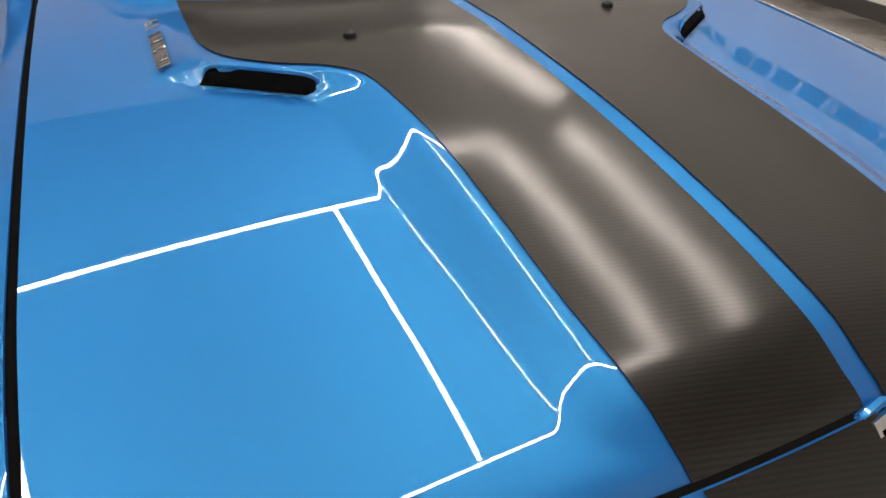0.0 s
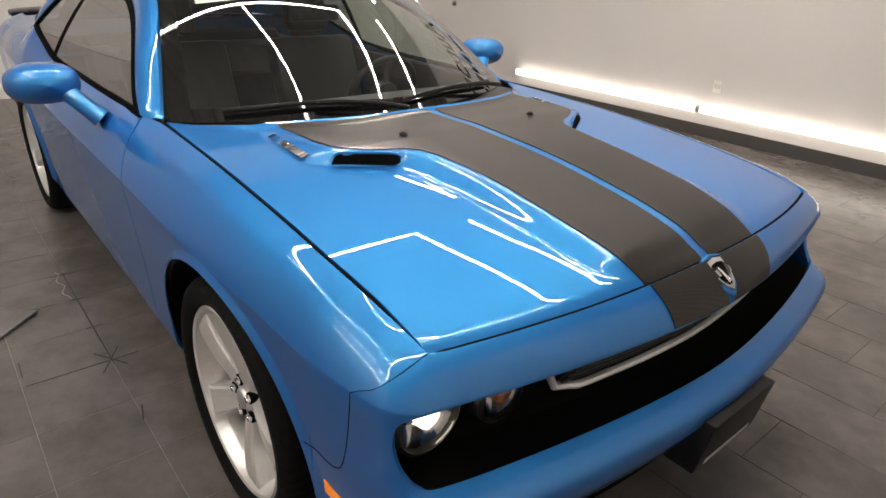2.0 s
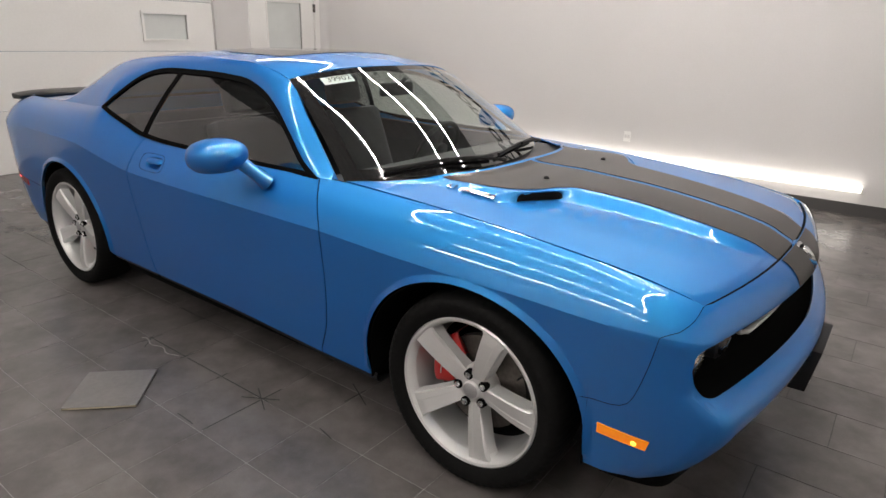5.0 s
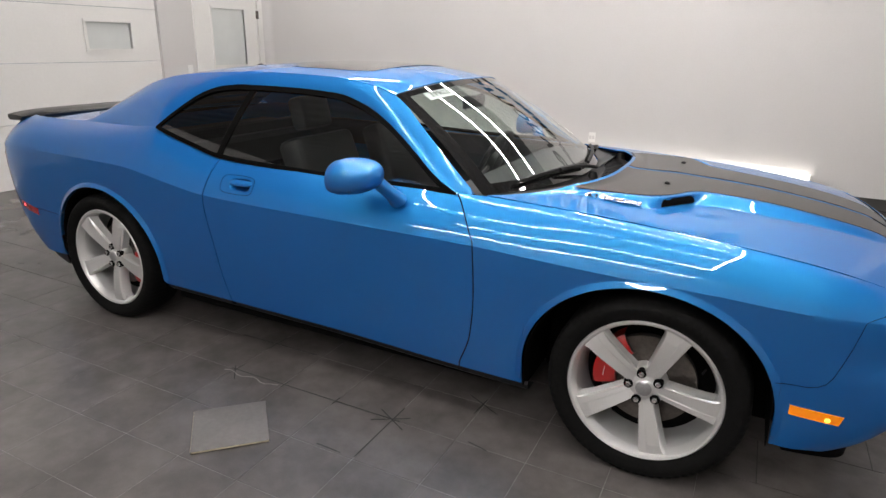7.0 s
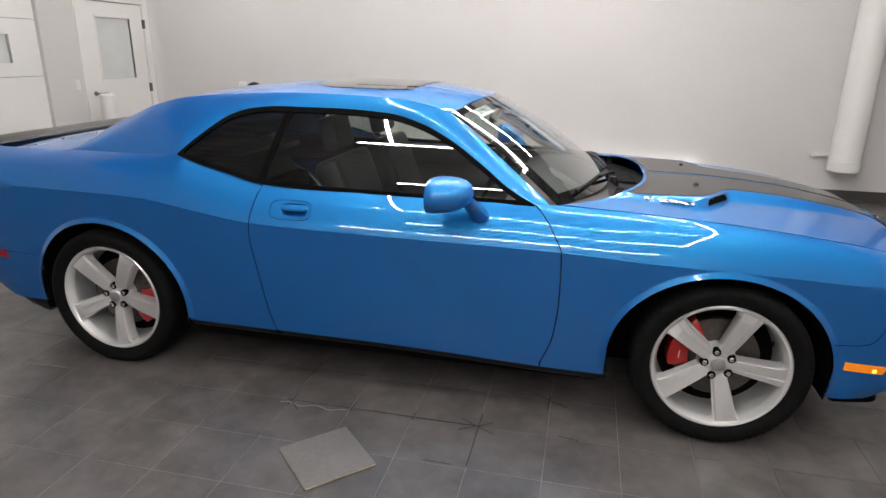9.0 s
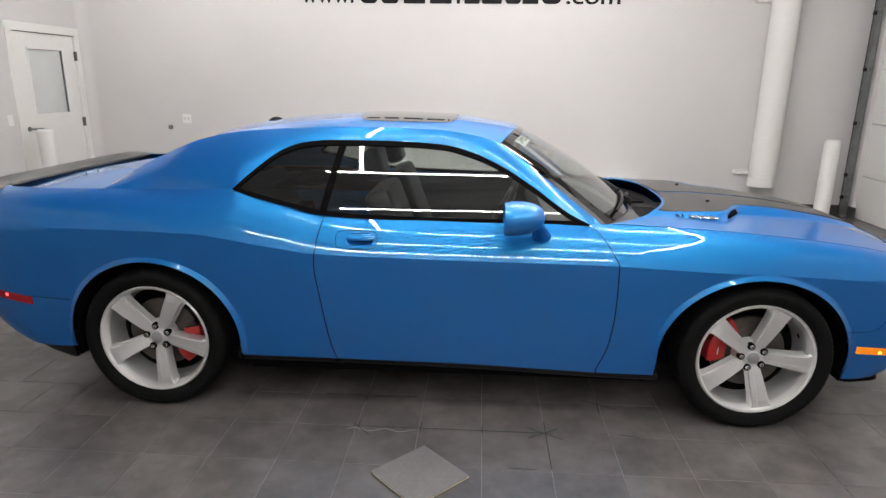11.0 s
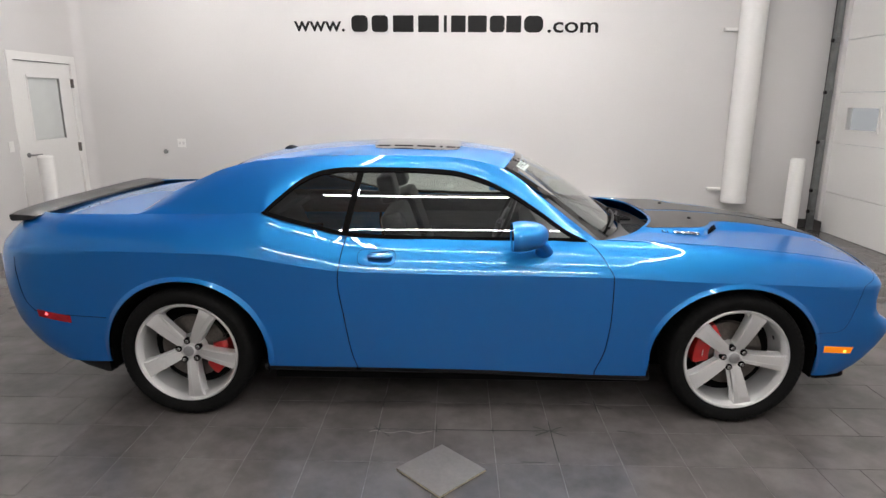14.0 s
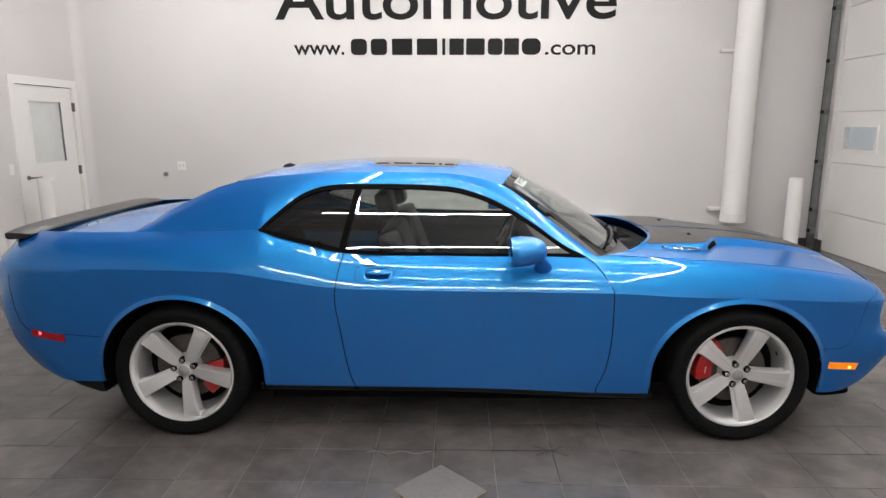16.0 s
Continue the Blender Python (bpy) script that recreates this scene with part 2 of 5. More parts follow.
def tube_bm(path, radius, sides=8, flat=1.0):
    """A closed tube along a path of points; radius may be a list."""
    pts = [Vector(p) for p in path]
    bm = bmesh.new()
    rings = []
    for i, p in enumerate(pts):
        d = (pts[min(i + 1, len(pts) - 1)] - pts[max(i - 1, 0)]).normalized()
        side = d.cross(Vector((0, 0, 1)))
        if side.length < 1e-4:
            side = Vector((1, 0, 0))
        side.normalize()
        up = side.cross(d)
        r = radius[i] if isinstance(radius, (list, tuple)) else radius
        rings.append([bm.verts.new(p + side * r * math.cos(2 * math.pi * k / sides) + up * r * flat * math.sin(2 * math.pi * k / sides)) for k in range(sides)])
    for a, b in zip(rings, rings[1:]):
        for k in range(sides):
            bm.faces.new((a[k], a[(k + 1) % sides], b[(k + 1) % sides], b[k]))
    bm.faces.new(rings[0][::-1])
    bm.faces.new(rings[-1])
    bmesh.ops.recalc_face_normals(bm, faces=bm.faces)
    return bm


def curve(*pairs):
    """A smooth monotone curve through (x, value) pairs."""
    xs = np.array([p[0] for p in pairs], float)
    ys = np.array([p[1] for p in pairs], float)
    h = np.diff(xs)
    d = np.diff(ys) / h
    m = np.zeros_like(ys)
    for i in range(1, len(xs) - 1):
        if d[i - 1] * d[i] > 0:
            w1, w2 = 2 * h[i] + h[i - 1], h[i] + 2 * h[i - 1]
            m[i] = (w1 + w2) / (w1 / d[i - 1] + w2 / d[i])
    m[0], m[-1] = d[0], d[-1]

    def at(x):
        x = min(max(x, xs[0]), xs[-1])
        i = min(max(int(np.searchsorted(xs, x)) - 1, 0), len(xs) - 2)
        t = (x - xs[i]) / h[i]
        return float((2 * t**3 - 3 * t**2 + 1) * ys[i] + (t**3 - 2 * t**2 + t) * h[i] * m[i] + (-2 * t**3 + 3 * t**2) * ys[i + 1] + (t**3 - t**2) * h[i] * m[i + 1])
    return at


def span(a, b, n):
    return [a + (b - a) * i / (n - 1) for i in range(n)]


def step(a, b, x):
    t = min(max((x - a) / (b - a), 0.0), 1.0)
    return t * t * (3 - 2 * t)


# ---- the room ----
X0, X1, Y0, Y1, TOP = -5.1, 4.85, -7.4, 4.55, 4.7


def structure(name, bm, mat, label, parent=None, smooth=0.0):
    return tagged(part(name, bm, mat, parent, smooth=smooth), label, name.split("_")[0], kind="structure")


structure("wall_back", box_bm(X0 - 0.2, Y1, 0, X1 + 0.2, Y1 + 0.2, TOP), WALL, "smooth white painted wall behind the car with black lettering")
structure("wall_front", box_bm(X0 - 0.2, Y0 - 0.2, 0, X1 + 0.2, Y0, TOP), WALL, "plain white painted wall closing the room")


def wall_with_holes(name, x, thick, holes, label):
    """A wall along y at x, with rectangular holes (y0, z0, y1, z1) through it."""
    bm = bmesh.new()
    ys = sorted({Y0, Y1, *[h[0] for h in holes], *[h[2] for h in holes]})
    zs = sorted({0.0, TOP, *[h[1] for h in holes], *[h[3] for h in holes]})
    for a, b in zip(ys, ys[1:]):
        for c, d in zip(zs, zs[1:]):
            if any(h[0] <= a and b <= h[2] and h[1] <= c and d <= h[3] for h in holes):
                continue
            piece = box_bm(min(x, x + thick), a, c, max(x, x + thick), b, d)
            me = bpy.data.meshes.new("piece")
            piece.to_mesh(me)
            piece.free()
            bm.from_mesh(me)
            bpy.data.meshes.remove(me)
    return structure(name, bm, WALL, label)


rows = [[(X0 + 0.12 * (1 - math.cos(a)), Y1 - 0.12 * (1 - math.sin(a)), z) for z in (0.0, TOP)] for a in span(0.0, math.pi / 2, 14)]
structure("wall_corner", grid_bm(rows, (X0, Y1, 2)), WALL, "softly rounded white corner between two walls", smooth=60)

DOOR = (3.20, 0.0, 4.385, 2.17)
LEFT_GATE = (-2.2, 0.0, 2.62, 3.6)
RIGHT_GATE = (-1.6, 0.0, 4.30, 4.0)
wall_with_holes("wall_left", X0, -0.2, [DOOR, LEFT_GATE], "white painted side wall with a door and an overhead door")
wall_with_holes("wall_right", X1, 0.2, [RIGHT_GATE], "white painted side wall with a wide overhead door")

# floor: a slab of grout; the tiles lie on it
structure("floor", box_bm(X0 - 0.2, Y0 - 0.2, -0.12, X1 + 0.2, Y1 + 0.2, -0.0022), GROUT, "dark grout bed under the floor tiles")

# ceiling: ribbed dark deck
rows = []
for i, y in enumerate(np.arange(Y0, Y1 + 0.3, 0.075)):
    rows.append([(X0 - 0.2, y, TOP + (0.05 if (i // 2) % 2 else 0.0)), (X1 + 0.2, y, TOP + (0.05 if (i // 2) % 2 else 0.0))])
structure("ceiling", grid_bm(rows, None), CEILING, "dark ribbed metal ceiling deck")

structure("baseboard", box_bm(X0, Y1 - 0.015, 0.0, X1, Y1 - 0.001, 0.118), BASE, "dark base strip along the white wall")
structure("baseboard", box_bm(X0 + 0.001, 2.75, 0.0, X0 + 0.013, 3.16, 0.145), BASE, "dark base strip along the white wall")
structure("baseboard", box_bm(X1 - 0.013, 4.2, 0.0, X1 - 0.001, Y1 - 0.016, 0.145), BASE, "dark base strip along the white wall")


def hinged_door():
    door = tagged(empty("door_1", (X0, DOOR[0], 0)), "white service door with a frosted pane and lever handle, closed", "door", kind="structure")
    w, h = DOOR[2] - DOOR[0], DOOR[3]
    bm = bmesh.new()
    for b in ((0.05, 0.01, w - 0.05, 1.195), (0.05, 1.935, w - 0.05, h - 0.05), (0.05, 1.195, 0.275, 1.935), (w - 0.30, 1.195, w - 0.05, 1.935)):
        p = box_bm(-0.06, b[0], b[1], -0.012, b[2], b[3])
        me = bpy.data.meshes.new("piece")
        p.to_mesh(me)
        p.free()
        bm.from_mesh(me)
        bpy.data.meshes.remove(me)
    part("leaf", bm, DOOR_WHITE, door, smooth=0)
    part("pane", box_bm(-0.045, 0.275, 1.195, -0.03, w - 0.30, 1.935), FROST, door, "frosted glass pane", smooth=0)
    bead = bmesh.new()
    for b in ((0.26, 1.17, w - 0.285, 1.195), (0.26, 1.935, w - 0.285, 1.97), (0.26, 1.195, 0.28, 1.935), (w - 0.30, 1.195, w - 0.285, 1.935)):
        p = box_bm(-0.03, b[0], b[1], -0.002, b[2], b[3])
        me = bpy.data.meshes.new("piece")
        p.to_mesh(me)
        p.free()
        bead.from_mesh(me)
        bpy.data.meshes.remove(me)
    part("bead", bead, DOOR_WHITE, door, smooth=0)
    frame_bm = bmesh.new()
    for b in ((-0.05, 0, 0.045, h + 0.05), (w - 0.045, 0, w + 0.05, h + 0.05), (0.045, h - 0.045, w - 0.045, h + 0.05)):
        p = box_bm(-0.1, b[0], b[1], 0.014, b[2], b[3])
        me = bpy.data.meshes.new("piece")
        p.to_mesh(me)
        p.free()
        frame_bm.from_mesh(me)
        bpy.data.meshes.remove(me)
    part("door_frame", frame_bm, DOOR_WHITE, door, smooth=0)
    part("gap", box_bm(-0.055, 0.046, h - 0.053, -0.008, w - 0.046, h - 0.046), DARK, door, "dark gap over the leaf", smooth=0)
    for z in (0.25, 1.06, 1.88):
        part("hinge", box_bm(-0.012, w - 0.062, z - 0.057, 0.020, w - 0.030, z + 0.057, 0.006), STEEL, door, "dull steel hinge")
    handle = part("door_handle", tube_bm([(-0.01, 0.12, 1.03), (0.05, 0.12, 1.03), (0.055, 0.16, 1.03), (0.055, 0.26, 1.028)], 0.010), GALV, door, "brushed steel lever")
    part("rosette", lathe_bm([(0.0001, -0.012), (0.028, -0.012), (0.028, -0.002), (0.0001, 0.004)], 20, "x", (0, 0.12, 1.03)), GALV, handle)
    return door


hinged_door()


def sectional_door(name, x, hole, inward, windows, label, joints):
    """A white overhead door of wide panels in a hole; inward is +1 or -1 along x, towards the room."""
    door = tagged(empty(name, (x, 0, 0)), label, "overhead door", kind="structure")
    y0, _, y1, z1 = hole
    levels = [0.0, *joints, z1 + 0.05]
    for low, high in zip(levels, levels[1:]):
        a, b = low + 0.004, high - 0.004
        cells = [w for w in windows if a < w[1] < b]
        bm = bmesh.new()
        cuts_y = sorted({y0 - 0.05, y1 + 0.05, *[w[0] for w in cells], *[w[2] for w in cells]})
        cuts_z = sorted({a, b, *[w[1] for w in cells], *[w[3] for w in cells]})
        for p, q in zip(cuts_y, cuts_y[1:]):
            for r, s in zip(cuts_z, cuts_z[1:]):
                if any(w[0] <= p and q <= w[2] and w[1] <= r and s <= w[3] for w in cells):
                    continue
                piece = box_bm(*sorted((-inward * 0.10, -inward * 0.05))[:1], p, r, max(-inward * 0.10, -inward * 0.05), q, s)
                me = bpy.data.meshes.new("piece")
                piece.to_mesh(me)
                piece.free()
                bm.from_mesh(me)
                bpy.data.meshes.remove(me)
        part("door_panel", bm, DOOR_WHITE, door, smooth=0)
    for w in windows:
        f = bmesh.new()
        for b in ((w[0] - 0.03, w[1] - 0.03, w[2] + 0.03, w[1]), (w[0] - 0.03, w[3], w[2] + 0.03, w[3] + 0.03), (w[0] - 0.03, w[1], w[0], w[3]), (w[2], w[1], w[2] + 0.03, w[3])):
            xs = sorted((-inward * 0.06, -inward * 0.03))
            piece = box_bm(xs[0], b[0], b[1], xs[1], b[2], b[3])
            me = bpy.data.meshes.new("piece")
            piece.to_mesh(me)
            piece.free()
            f.from_mesh(me)
            bpy.data.meshes.remove(me)
        fr = part("window_frame", f, DOOR_WHITE, door, smooth=0)
        xs = sorted((-inward * 0.085, -inward * 0.07))
        part("pane", box_bm(xs[0], w[0], w[1], xs[1], w[2], w[3]), FROST if inward > 0 else LENS, fr, smooth=0)
    return door


sectional_door("door_2", X0, LEFT_GATE, 1, [(1.68, 1.41, 2.24, 1.70)], "white sectional overhead door with a small pane, closed", (0.66, 1.265, 1.865, 2.47, 3.07))
gate = sectional_door("door_3", X1, RIGHT_GATE, -1, [(3.46, 1.355, 4.06, 1.625), (2.1, 1.355, 2.7, 1.625)], "white sectional overhead door with small window, closed", (0.535, 1.175, 1.815, 2.455, 3.095, 3.735))


def track():
    """The steel track of the overhead door with its rollers."""
    y = 4.40
    t = tagged(empty("door_track", (X1, y, 0)), "galvanised steel overhead door track with rollers", "door track", kind="structure")
    part("channel", box_bm(-0.075, -0.045, 0.0, -0.015, -0.035, 4.1), GALV, t, smooth=0)
    part("channel", box_bm(-0.075, -0.030, 0.0, -0.065, 0.03, 4.1), GALV, t, smooth=0)
    part("angle", box_bm(-0.06, 0.035, 0.0, -0.002, 0.075, 4.1), BLACK, t, "dark rubber edge seal", smooth=0)
    for z in (0.25, 0.535, 1.175, 1.815, 2.455, 3.095, 3.735):
        r = part("roller_bracket", box_bm(-0.085, -0.13, z - 0.035, -0.06, -0.03, z + 0.035, 0.004), GALV, t)
        part("roller", lathe_bm([(0.0001, -0.015), (0.024, -0.015), (0.024, 0.015), (0.0001, 0.015)], 14, "x", (-0.095, -0.02, z)), BLACK, r)


track()


def bollard(x, y, h):
    b = tagged(empty("bollard", (x, y, 0)), "white painted steel bollard beside a door", "bollard", "bollards beside the doors")
    part("post", lathe_bm([(0.0001, 0.0), (0.085, 0.0), (0.085, h - 0.02), (0.07, h), (0.0001, h + 0.004)], 28, "z"), DOOR_WHITE, b)
    return b


bollard(4.17, 3.72, 1.02)
bollard(-4.78, 3.12, 1.05)


def duct():
    d = tagged(empty("wall_pipe", (3.72, 4.37, 0)), "white wrapped round pipe standing off the wall", "pipe")
    part("pipe", lathe_bm([(0.0001, 0.37), (0.155, 0.37), (0.162, 0.38), (0.162, 0.47), (0.158, 0.475), (0.158, 2.60), (0.160, 2.605), (0.160, 4.7)], 36, "z"), DOOR_WHITE, d)
    for z in (0.53, 2.60):
        part("bracket", box_bm(-0.30, 0.10, z - 0.018, -0.12, 0.18, z + 0.018), DOOR_WHITE, d, smooth=0)
    return d


duct()


def outlet(x, z, w=0.115, h=0.115):
    o = tagged(empty("outlet", (x, Y1, z)), "white wall outlet plate", "outlet")
    part("plate", box_bm(-w / 2, -0.008, -h / 2, w / 2, 0, h / 2, 0.003), DOOR_WHITE, o)
    for k in (-1, 1):
        part("socket", box_bm(k * w * 0.22 - 0.014, -0.0105, -0.02, k * w * 0.22 + 0.014, -0.008, 0.02), WALL, o, smooth=0)
    return o


outlet(-3.80, 1.10)
outlet(-0.10, 0.50, 0.08)
knob = tagged(empty("wall_stop", (-4.03, Y1, 0.985)), "small dark metal door stop on the white wall", "door stop")
part("knob", lathe_bm([(0.0001, 0.0), (0.030, 0.0), (0.030, -0.02), (0.018, -0.04), (0.0001, -0.045)], 20, "y"), GALV, knob)
switch = tagged(empty("light_switch", (X0, 3.03, 1.15)), "white light switch plate beside the door", "switch")
part("plate", box_bm(0, -0.04, -0.06, 0.008, 0.04, 0.06, 0.003), DOOR_WHITE, switch)
part("rocker", box_bm(0.008, -0.012, -0.025, 0.013, 0.012, 0.025), DOOR_WHITE, switch, smooth=0)


def low_tube(x0, x1):
    """A tube light lying along the foot of the wall."""
    t = tagged(empty("tube_light", (0, Y1, 0.272)), "long glowing tube light low on the white wall", "tube light", "tube lights along the wall foot")
    part("tube", tube_bm([(x0, -0.06, 0), (x1, -0.06, 0)], 0.036, 20), TUBE_LOW, t, "glowing white tube", smooth=60)
    for x in (x0 + 0.004, x1 - 0.004):
        part("end_cap", lathe_bm([(0.0001, -0.01), (0.038, -0.01), (0.038, 0.01), (0.0001, 0.01)], 20, "x", (x, -0.06, 0)), DOOR_WHITE, t)
    for x in (x0 + 0.4, x1 - 0.4):
        part("clip", box_bm(x - 0.015, -0.02, -0.02, x + 0.015, 0, 0.02), GALV, t, smooth=0)


low_tube(-2.70, -0.22)
low_tube(-0.20, 2.26)


def strip_lamp(a, b):
    """A line lamp under the ceiling, from a to b in plan."""
    a, b = Vector((*a, LAMP_Z)), Vector((*b, LAMP_Z))
    mid, d = (a + b) / 2, (b - a)
    l = tagged(empty("line_lamp", mid), "slim white line lamp under the ceiling, the far left one added", "ceiling lamp", "line lamps under the ceiling")
    l.rotation_euler = (0, 0, math.atan2(d.y, d.x))
    n = d.length / 2
    part("housing", box_bm(-n, -0.014, 0.017, n, 0.014, 0.06, 0.004), GALV, l)
    part("diffuser", tube_bm([(-n + 0.004, 0, 0), (n - 0.004, 0, 0)], 0.0135, 12), TUBE, l, "glowing white diffuser", smooth=60)
    for k in (-1, 1):
        part("hanger", tube_bm([(k * n * 0.8, 0, 0.07), (k * n * 0.8, 0, TOP - LAMP_Z + 0.02)], 0.003, 6), GALV, l)


for seg in LAMPS:
    strip_lamp(*seg)


def words(text, x0, x1, z0, z1, name="lettering", label=""):
    """Raised black letters on the back wall, fitted to a box."""
    c = bpy.data.curves.new(name, "FONT")
    c.body, c.size, c.extrude, c.offset = text, 1.0, 0.004, 0.012
    c.align_x = "LEFT"
    c.materials.append(LETTER)
    ob = new(name, c)
    bpy.context.view_layer.update()
    box = [Vector(p) for p in ob.bound_box]
    w, lo, hi, left = max(p.x for p in box) - min(p.x for p in box), min(p.y for p in box), max(p.y for p in box), min(p.x for p in box)
    sx, sz = (x1 - x0) / w, (z1 - z0) / (hi - lo)
    ob.scale = (sx, sz, 1)
    ob.rotation_euler = (radians(90), 0, 0)
    ob.location = (x0 - left * sx, Y1 - 0.005, z0 - lo * sz)
    return tagged(ob, label, "lettering")


words("www.", -2.17, -1.50, 2.56, 2.688, label="black vinyl lower-case letters on white wall")
words(".com", 1.15, 1.81, 2.555, 2.688, label="black vinyl lower-case letters on white wall")
words("Automotive", -2.40, 2.06, 3.00, 3.52, label="large bold black vinyl word on white wall")
sign = tagged(empty("lettering", (0, Y1, 0)), "row of bold black vinyl shapes on white wall", "lettering")
for a, b, r in ((-1.425, -1.185, 0.06), (-1.16, -0.92, 0.05), (-0.88, -0.585, 0.01), (-0.55, -0.255, 0.01), (-0.215, -0.15, 0.005), (-0.12, 0.095, 0.01), (0.10, 0.37, 0.02), (0.385, 0.605, 0.05), (0.60, 0.82, 0.01), (0.83, 1.105, 0.08)):
    bm = box_bm(a + 0.012, -0.008, 2.557, b - 0.012, -0.001, 2.765)
    upright = [e for e in bm.edges if abs(e.verts[0].co.y - e.verts[1].co.y) > 0.004]
    bmesh.ops.bevel(bm, geom=upright, offset=r, segments=5, affect="EDGES", profile=0.5)
    part("bar", bm, LETTER, sign, smooth=0)

# ---- the car ----
car = tagged(empty("car"), "bright blue two-door muscle coupe with black carbon-look bonnet stripes", "car")
WF, WR, HUB = 1.475, -1.475, 0.362

crease_y = curve((-1.95, 0.930), (-1.85, 0.931), (-1.5, 0.946), (-0.9, 0.957), (0.0, 0.955), (0.8, 0.950), (1.5, 0.940), (1.82, 0.923), (1.95, 0.920))
crease_z = curve((-1.95, 0.930), (-1.5, 0.928), (-1.2, 0.921), (-1.05, 0.902), (-0.85, 0.870), (-0.63, 0.842), (-0.34, 0.833), (0.78, 0.819), (1.15, 0.802), (1.68, 0.785), (1.85, 0.776), (1.95, 0.774))
foot_y = curve((-1.95, 0.880), (-1.8, 0.882), (-1.0, 0.905), (1.0, 0.900), (1.8, 0.874), (1.95, 0.872))
top_y = curve((-1.95, 0.752), (-1.85, 0.753), (-1.6, 0.764), (-1.3, 0.80), (-1.05, 0.834), (-0.6, 0.845), (0.3, 0.838), (0.62, 0.825), (0.8, 0.797), (1.2, 0.800), (1.8, 0.802), (1.95, 0.799), (2.17, 0.786))
top_z = curve((-1.95, 1.092), (-1.6, 1.098), (-1.25, 1.108), (-1.04, 1.122), (-0.94, 1.092), (-0.77, 1.050), (-0.62, 1.016), (-0.35, 0.996), (0.25, 0.985), (0.65, 0.985), (0.9, 0.978), (1.2, 0.966), (1.5, 0.946), (1.8, 0.917), (1.95, 0.897), (2.1, 0.868), (2.17, 0.850))
sill_z = curve((-1.95, 0.295), (-1.90, 0.296), (-1.03, 0.292), (0.0, 0.285), (1.0, 0.258), (1.92, 0.262), (1.95, 0.262))
ARCHES = ((1.456, 0.362, 0.449, 0.408), (-1.466, 0.362, 0.438, 0.413))
door_front = curve((0.28, 0.728), (0.42, 0.777), (0.61, 0.794), (0.82, 0.789), (0.865, 0.766), (0.95, 0.705), (1.0, 0.640))
door_rear = curve((0.28, -0.545), (0.37, -0.575), (0.60, -0.613), (0.78, -0.636), (0.90, -0.622), (1.03, -0.592))


def low_edge(x):
    for cx, cz, a, b in ARCHES:
        if abs(x - cx) < a:
            return cz + b * math.sqrt(1 - ((x - cx) / a) ** 2)
    return sill_z(x)


def shoulder(u, rise, run, flat=0.0):
    """How far the section above the shoulder line has come in at a share u of its rise; flat (0 to 1) levels its top."""
    lean = min(rise * (0.65 - 0.05 * flat) / max(run, 1e-4), 0.97)
    return lean * (0.57 * u + 0.185 * u * u + 0.245 * u ** 3) + (1 - lean) * u ** (6 + 7 * flat)


def side_y(x, z):
    """Half-width of the body side."""
    yc, zc, yb, zt, yt = crease_y(x), crease_z(x), foot_y(x), top_z(x), top_y(x)
    if z <= zc:
        t = (z - 0.27) / (zc - 0.27)
        y = yb + (yc - yb) * (t ** 0.92 if t > 0 else 1.2 * t)
        for cx, cz, a, b in ARCHES:
            if z > 0.3:
                d = (math.hypot((x - cx) / a, max(z - cz, 0.0) / b) - 1) * 0.43
                if d < 0.024:
                    y += 0.013 * (1 - max(d, 0.0) / 0.024)
        return y
    u = min((z - zc) / max(zt - zc, 1e-4), 1.0)
    return yc + (yt - yc) * shoulder(u, zt - zc, yc - yt, step(0.95, 1.3, x))


def warp(s, z):
    def hat(u, left, right):
        return max(0.0, 1 - (u / right if u > 0 else -u / left))
    return s + (door_front(z) - 0.789) * hat(s - 0.789, 0.6, 0.21) + (door_rear(z) + 0.636) * hat(s + 0.636, 0.38, 0.5)


HX, HZ = -0.434, 0.908


def handle_hollow(x, z):
    """Depth of the cup behind the door pull."""
    u, v = (x - HX - 0.018) / 0.064, (z - HZ - 0.001) / 0.027
    return 0.042 * step(1.0, 0.50, (abs(u) ** 4 + abs(v) ** 4) ** 0.25)


def side_grid(s_values, sign, low=16, high=14, hollow=False):
    grid = []
    for s in s_values:
        col = []
        zb, zc0, zt0 = low_edge(s), crease_z(s), top_z(s)
        levels = [("l", (i / (low - 1)) ** 1.25) for i in range(low)] + [("h", 1 - (1 - i / (high - 1)) ** 1.5) for i in range(1, high)]
        for kind, f in levels:
            x = s
            for _ in range(3):
                zc, zt = crease_z(x), top_z(x)
                z = zb + (zc - zb) * f if kind == "l" else zc + (zt - zc) * f
                x = warp(s, z)
            col.append((x, sign * (side_y(x, z) - (handle_hollow(x, z) if hollow else 0.0)), z))
        grid.append(col)
    return grid


def columns(a, b):
    out = set(np.round(np.arange(a, b, 0.03), 4)) | {a, b}
    for cx, _, r, _ in ARCHES:
        for k in range(33):
            out.add(round(cx - r * 0.99995 * math.cos(math.pi * k / 32), 5))
        out |= {round(cx - r - 0.0002, 5), round(cx + r + 0.0002, 5)}
        for d in (0.008, 0.016, 0.024, 0.031, 0.045):
            out |= {round(cx - r - d, 5), round(cx + r + d, 5)}
    return sorted(v for v in out if a <= v <= b)


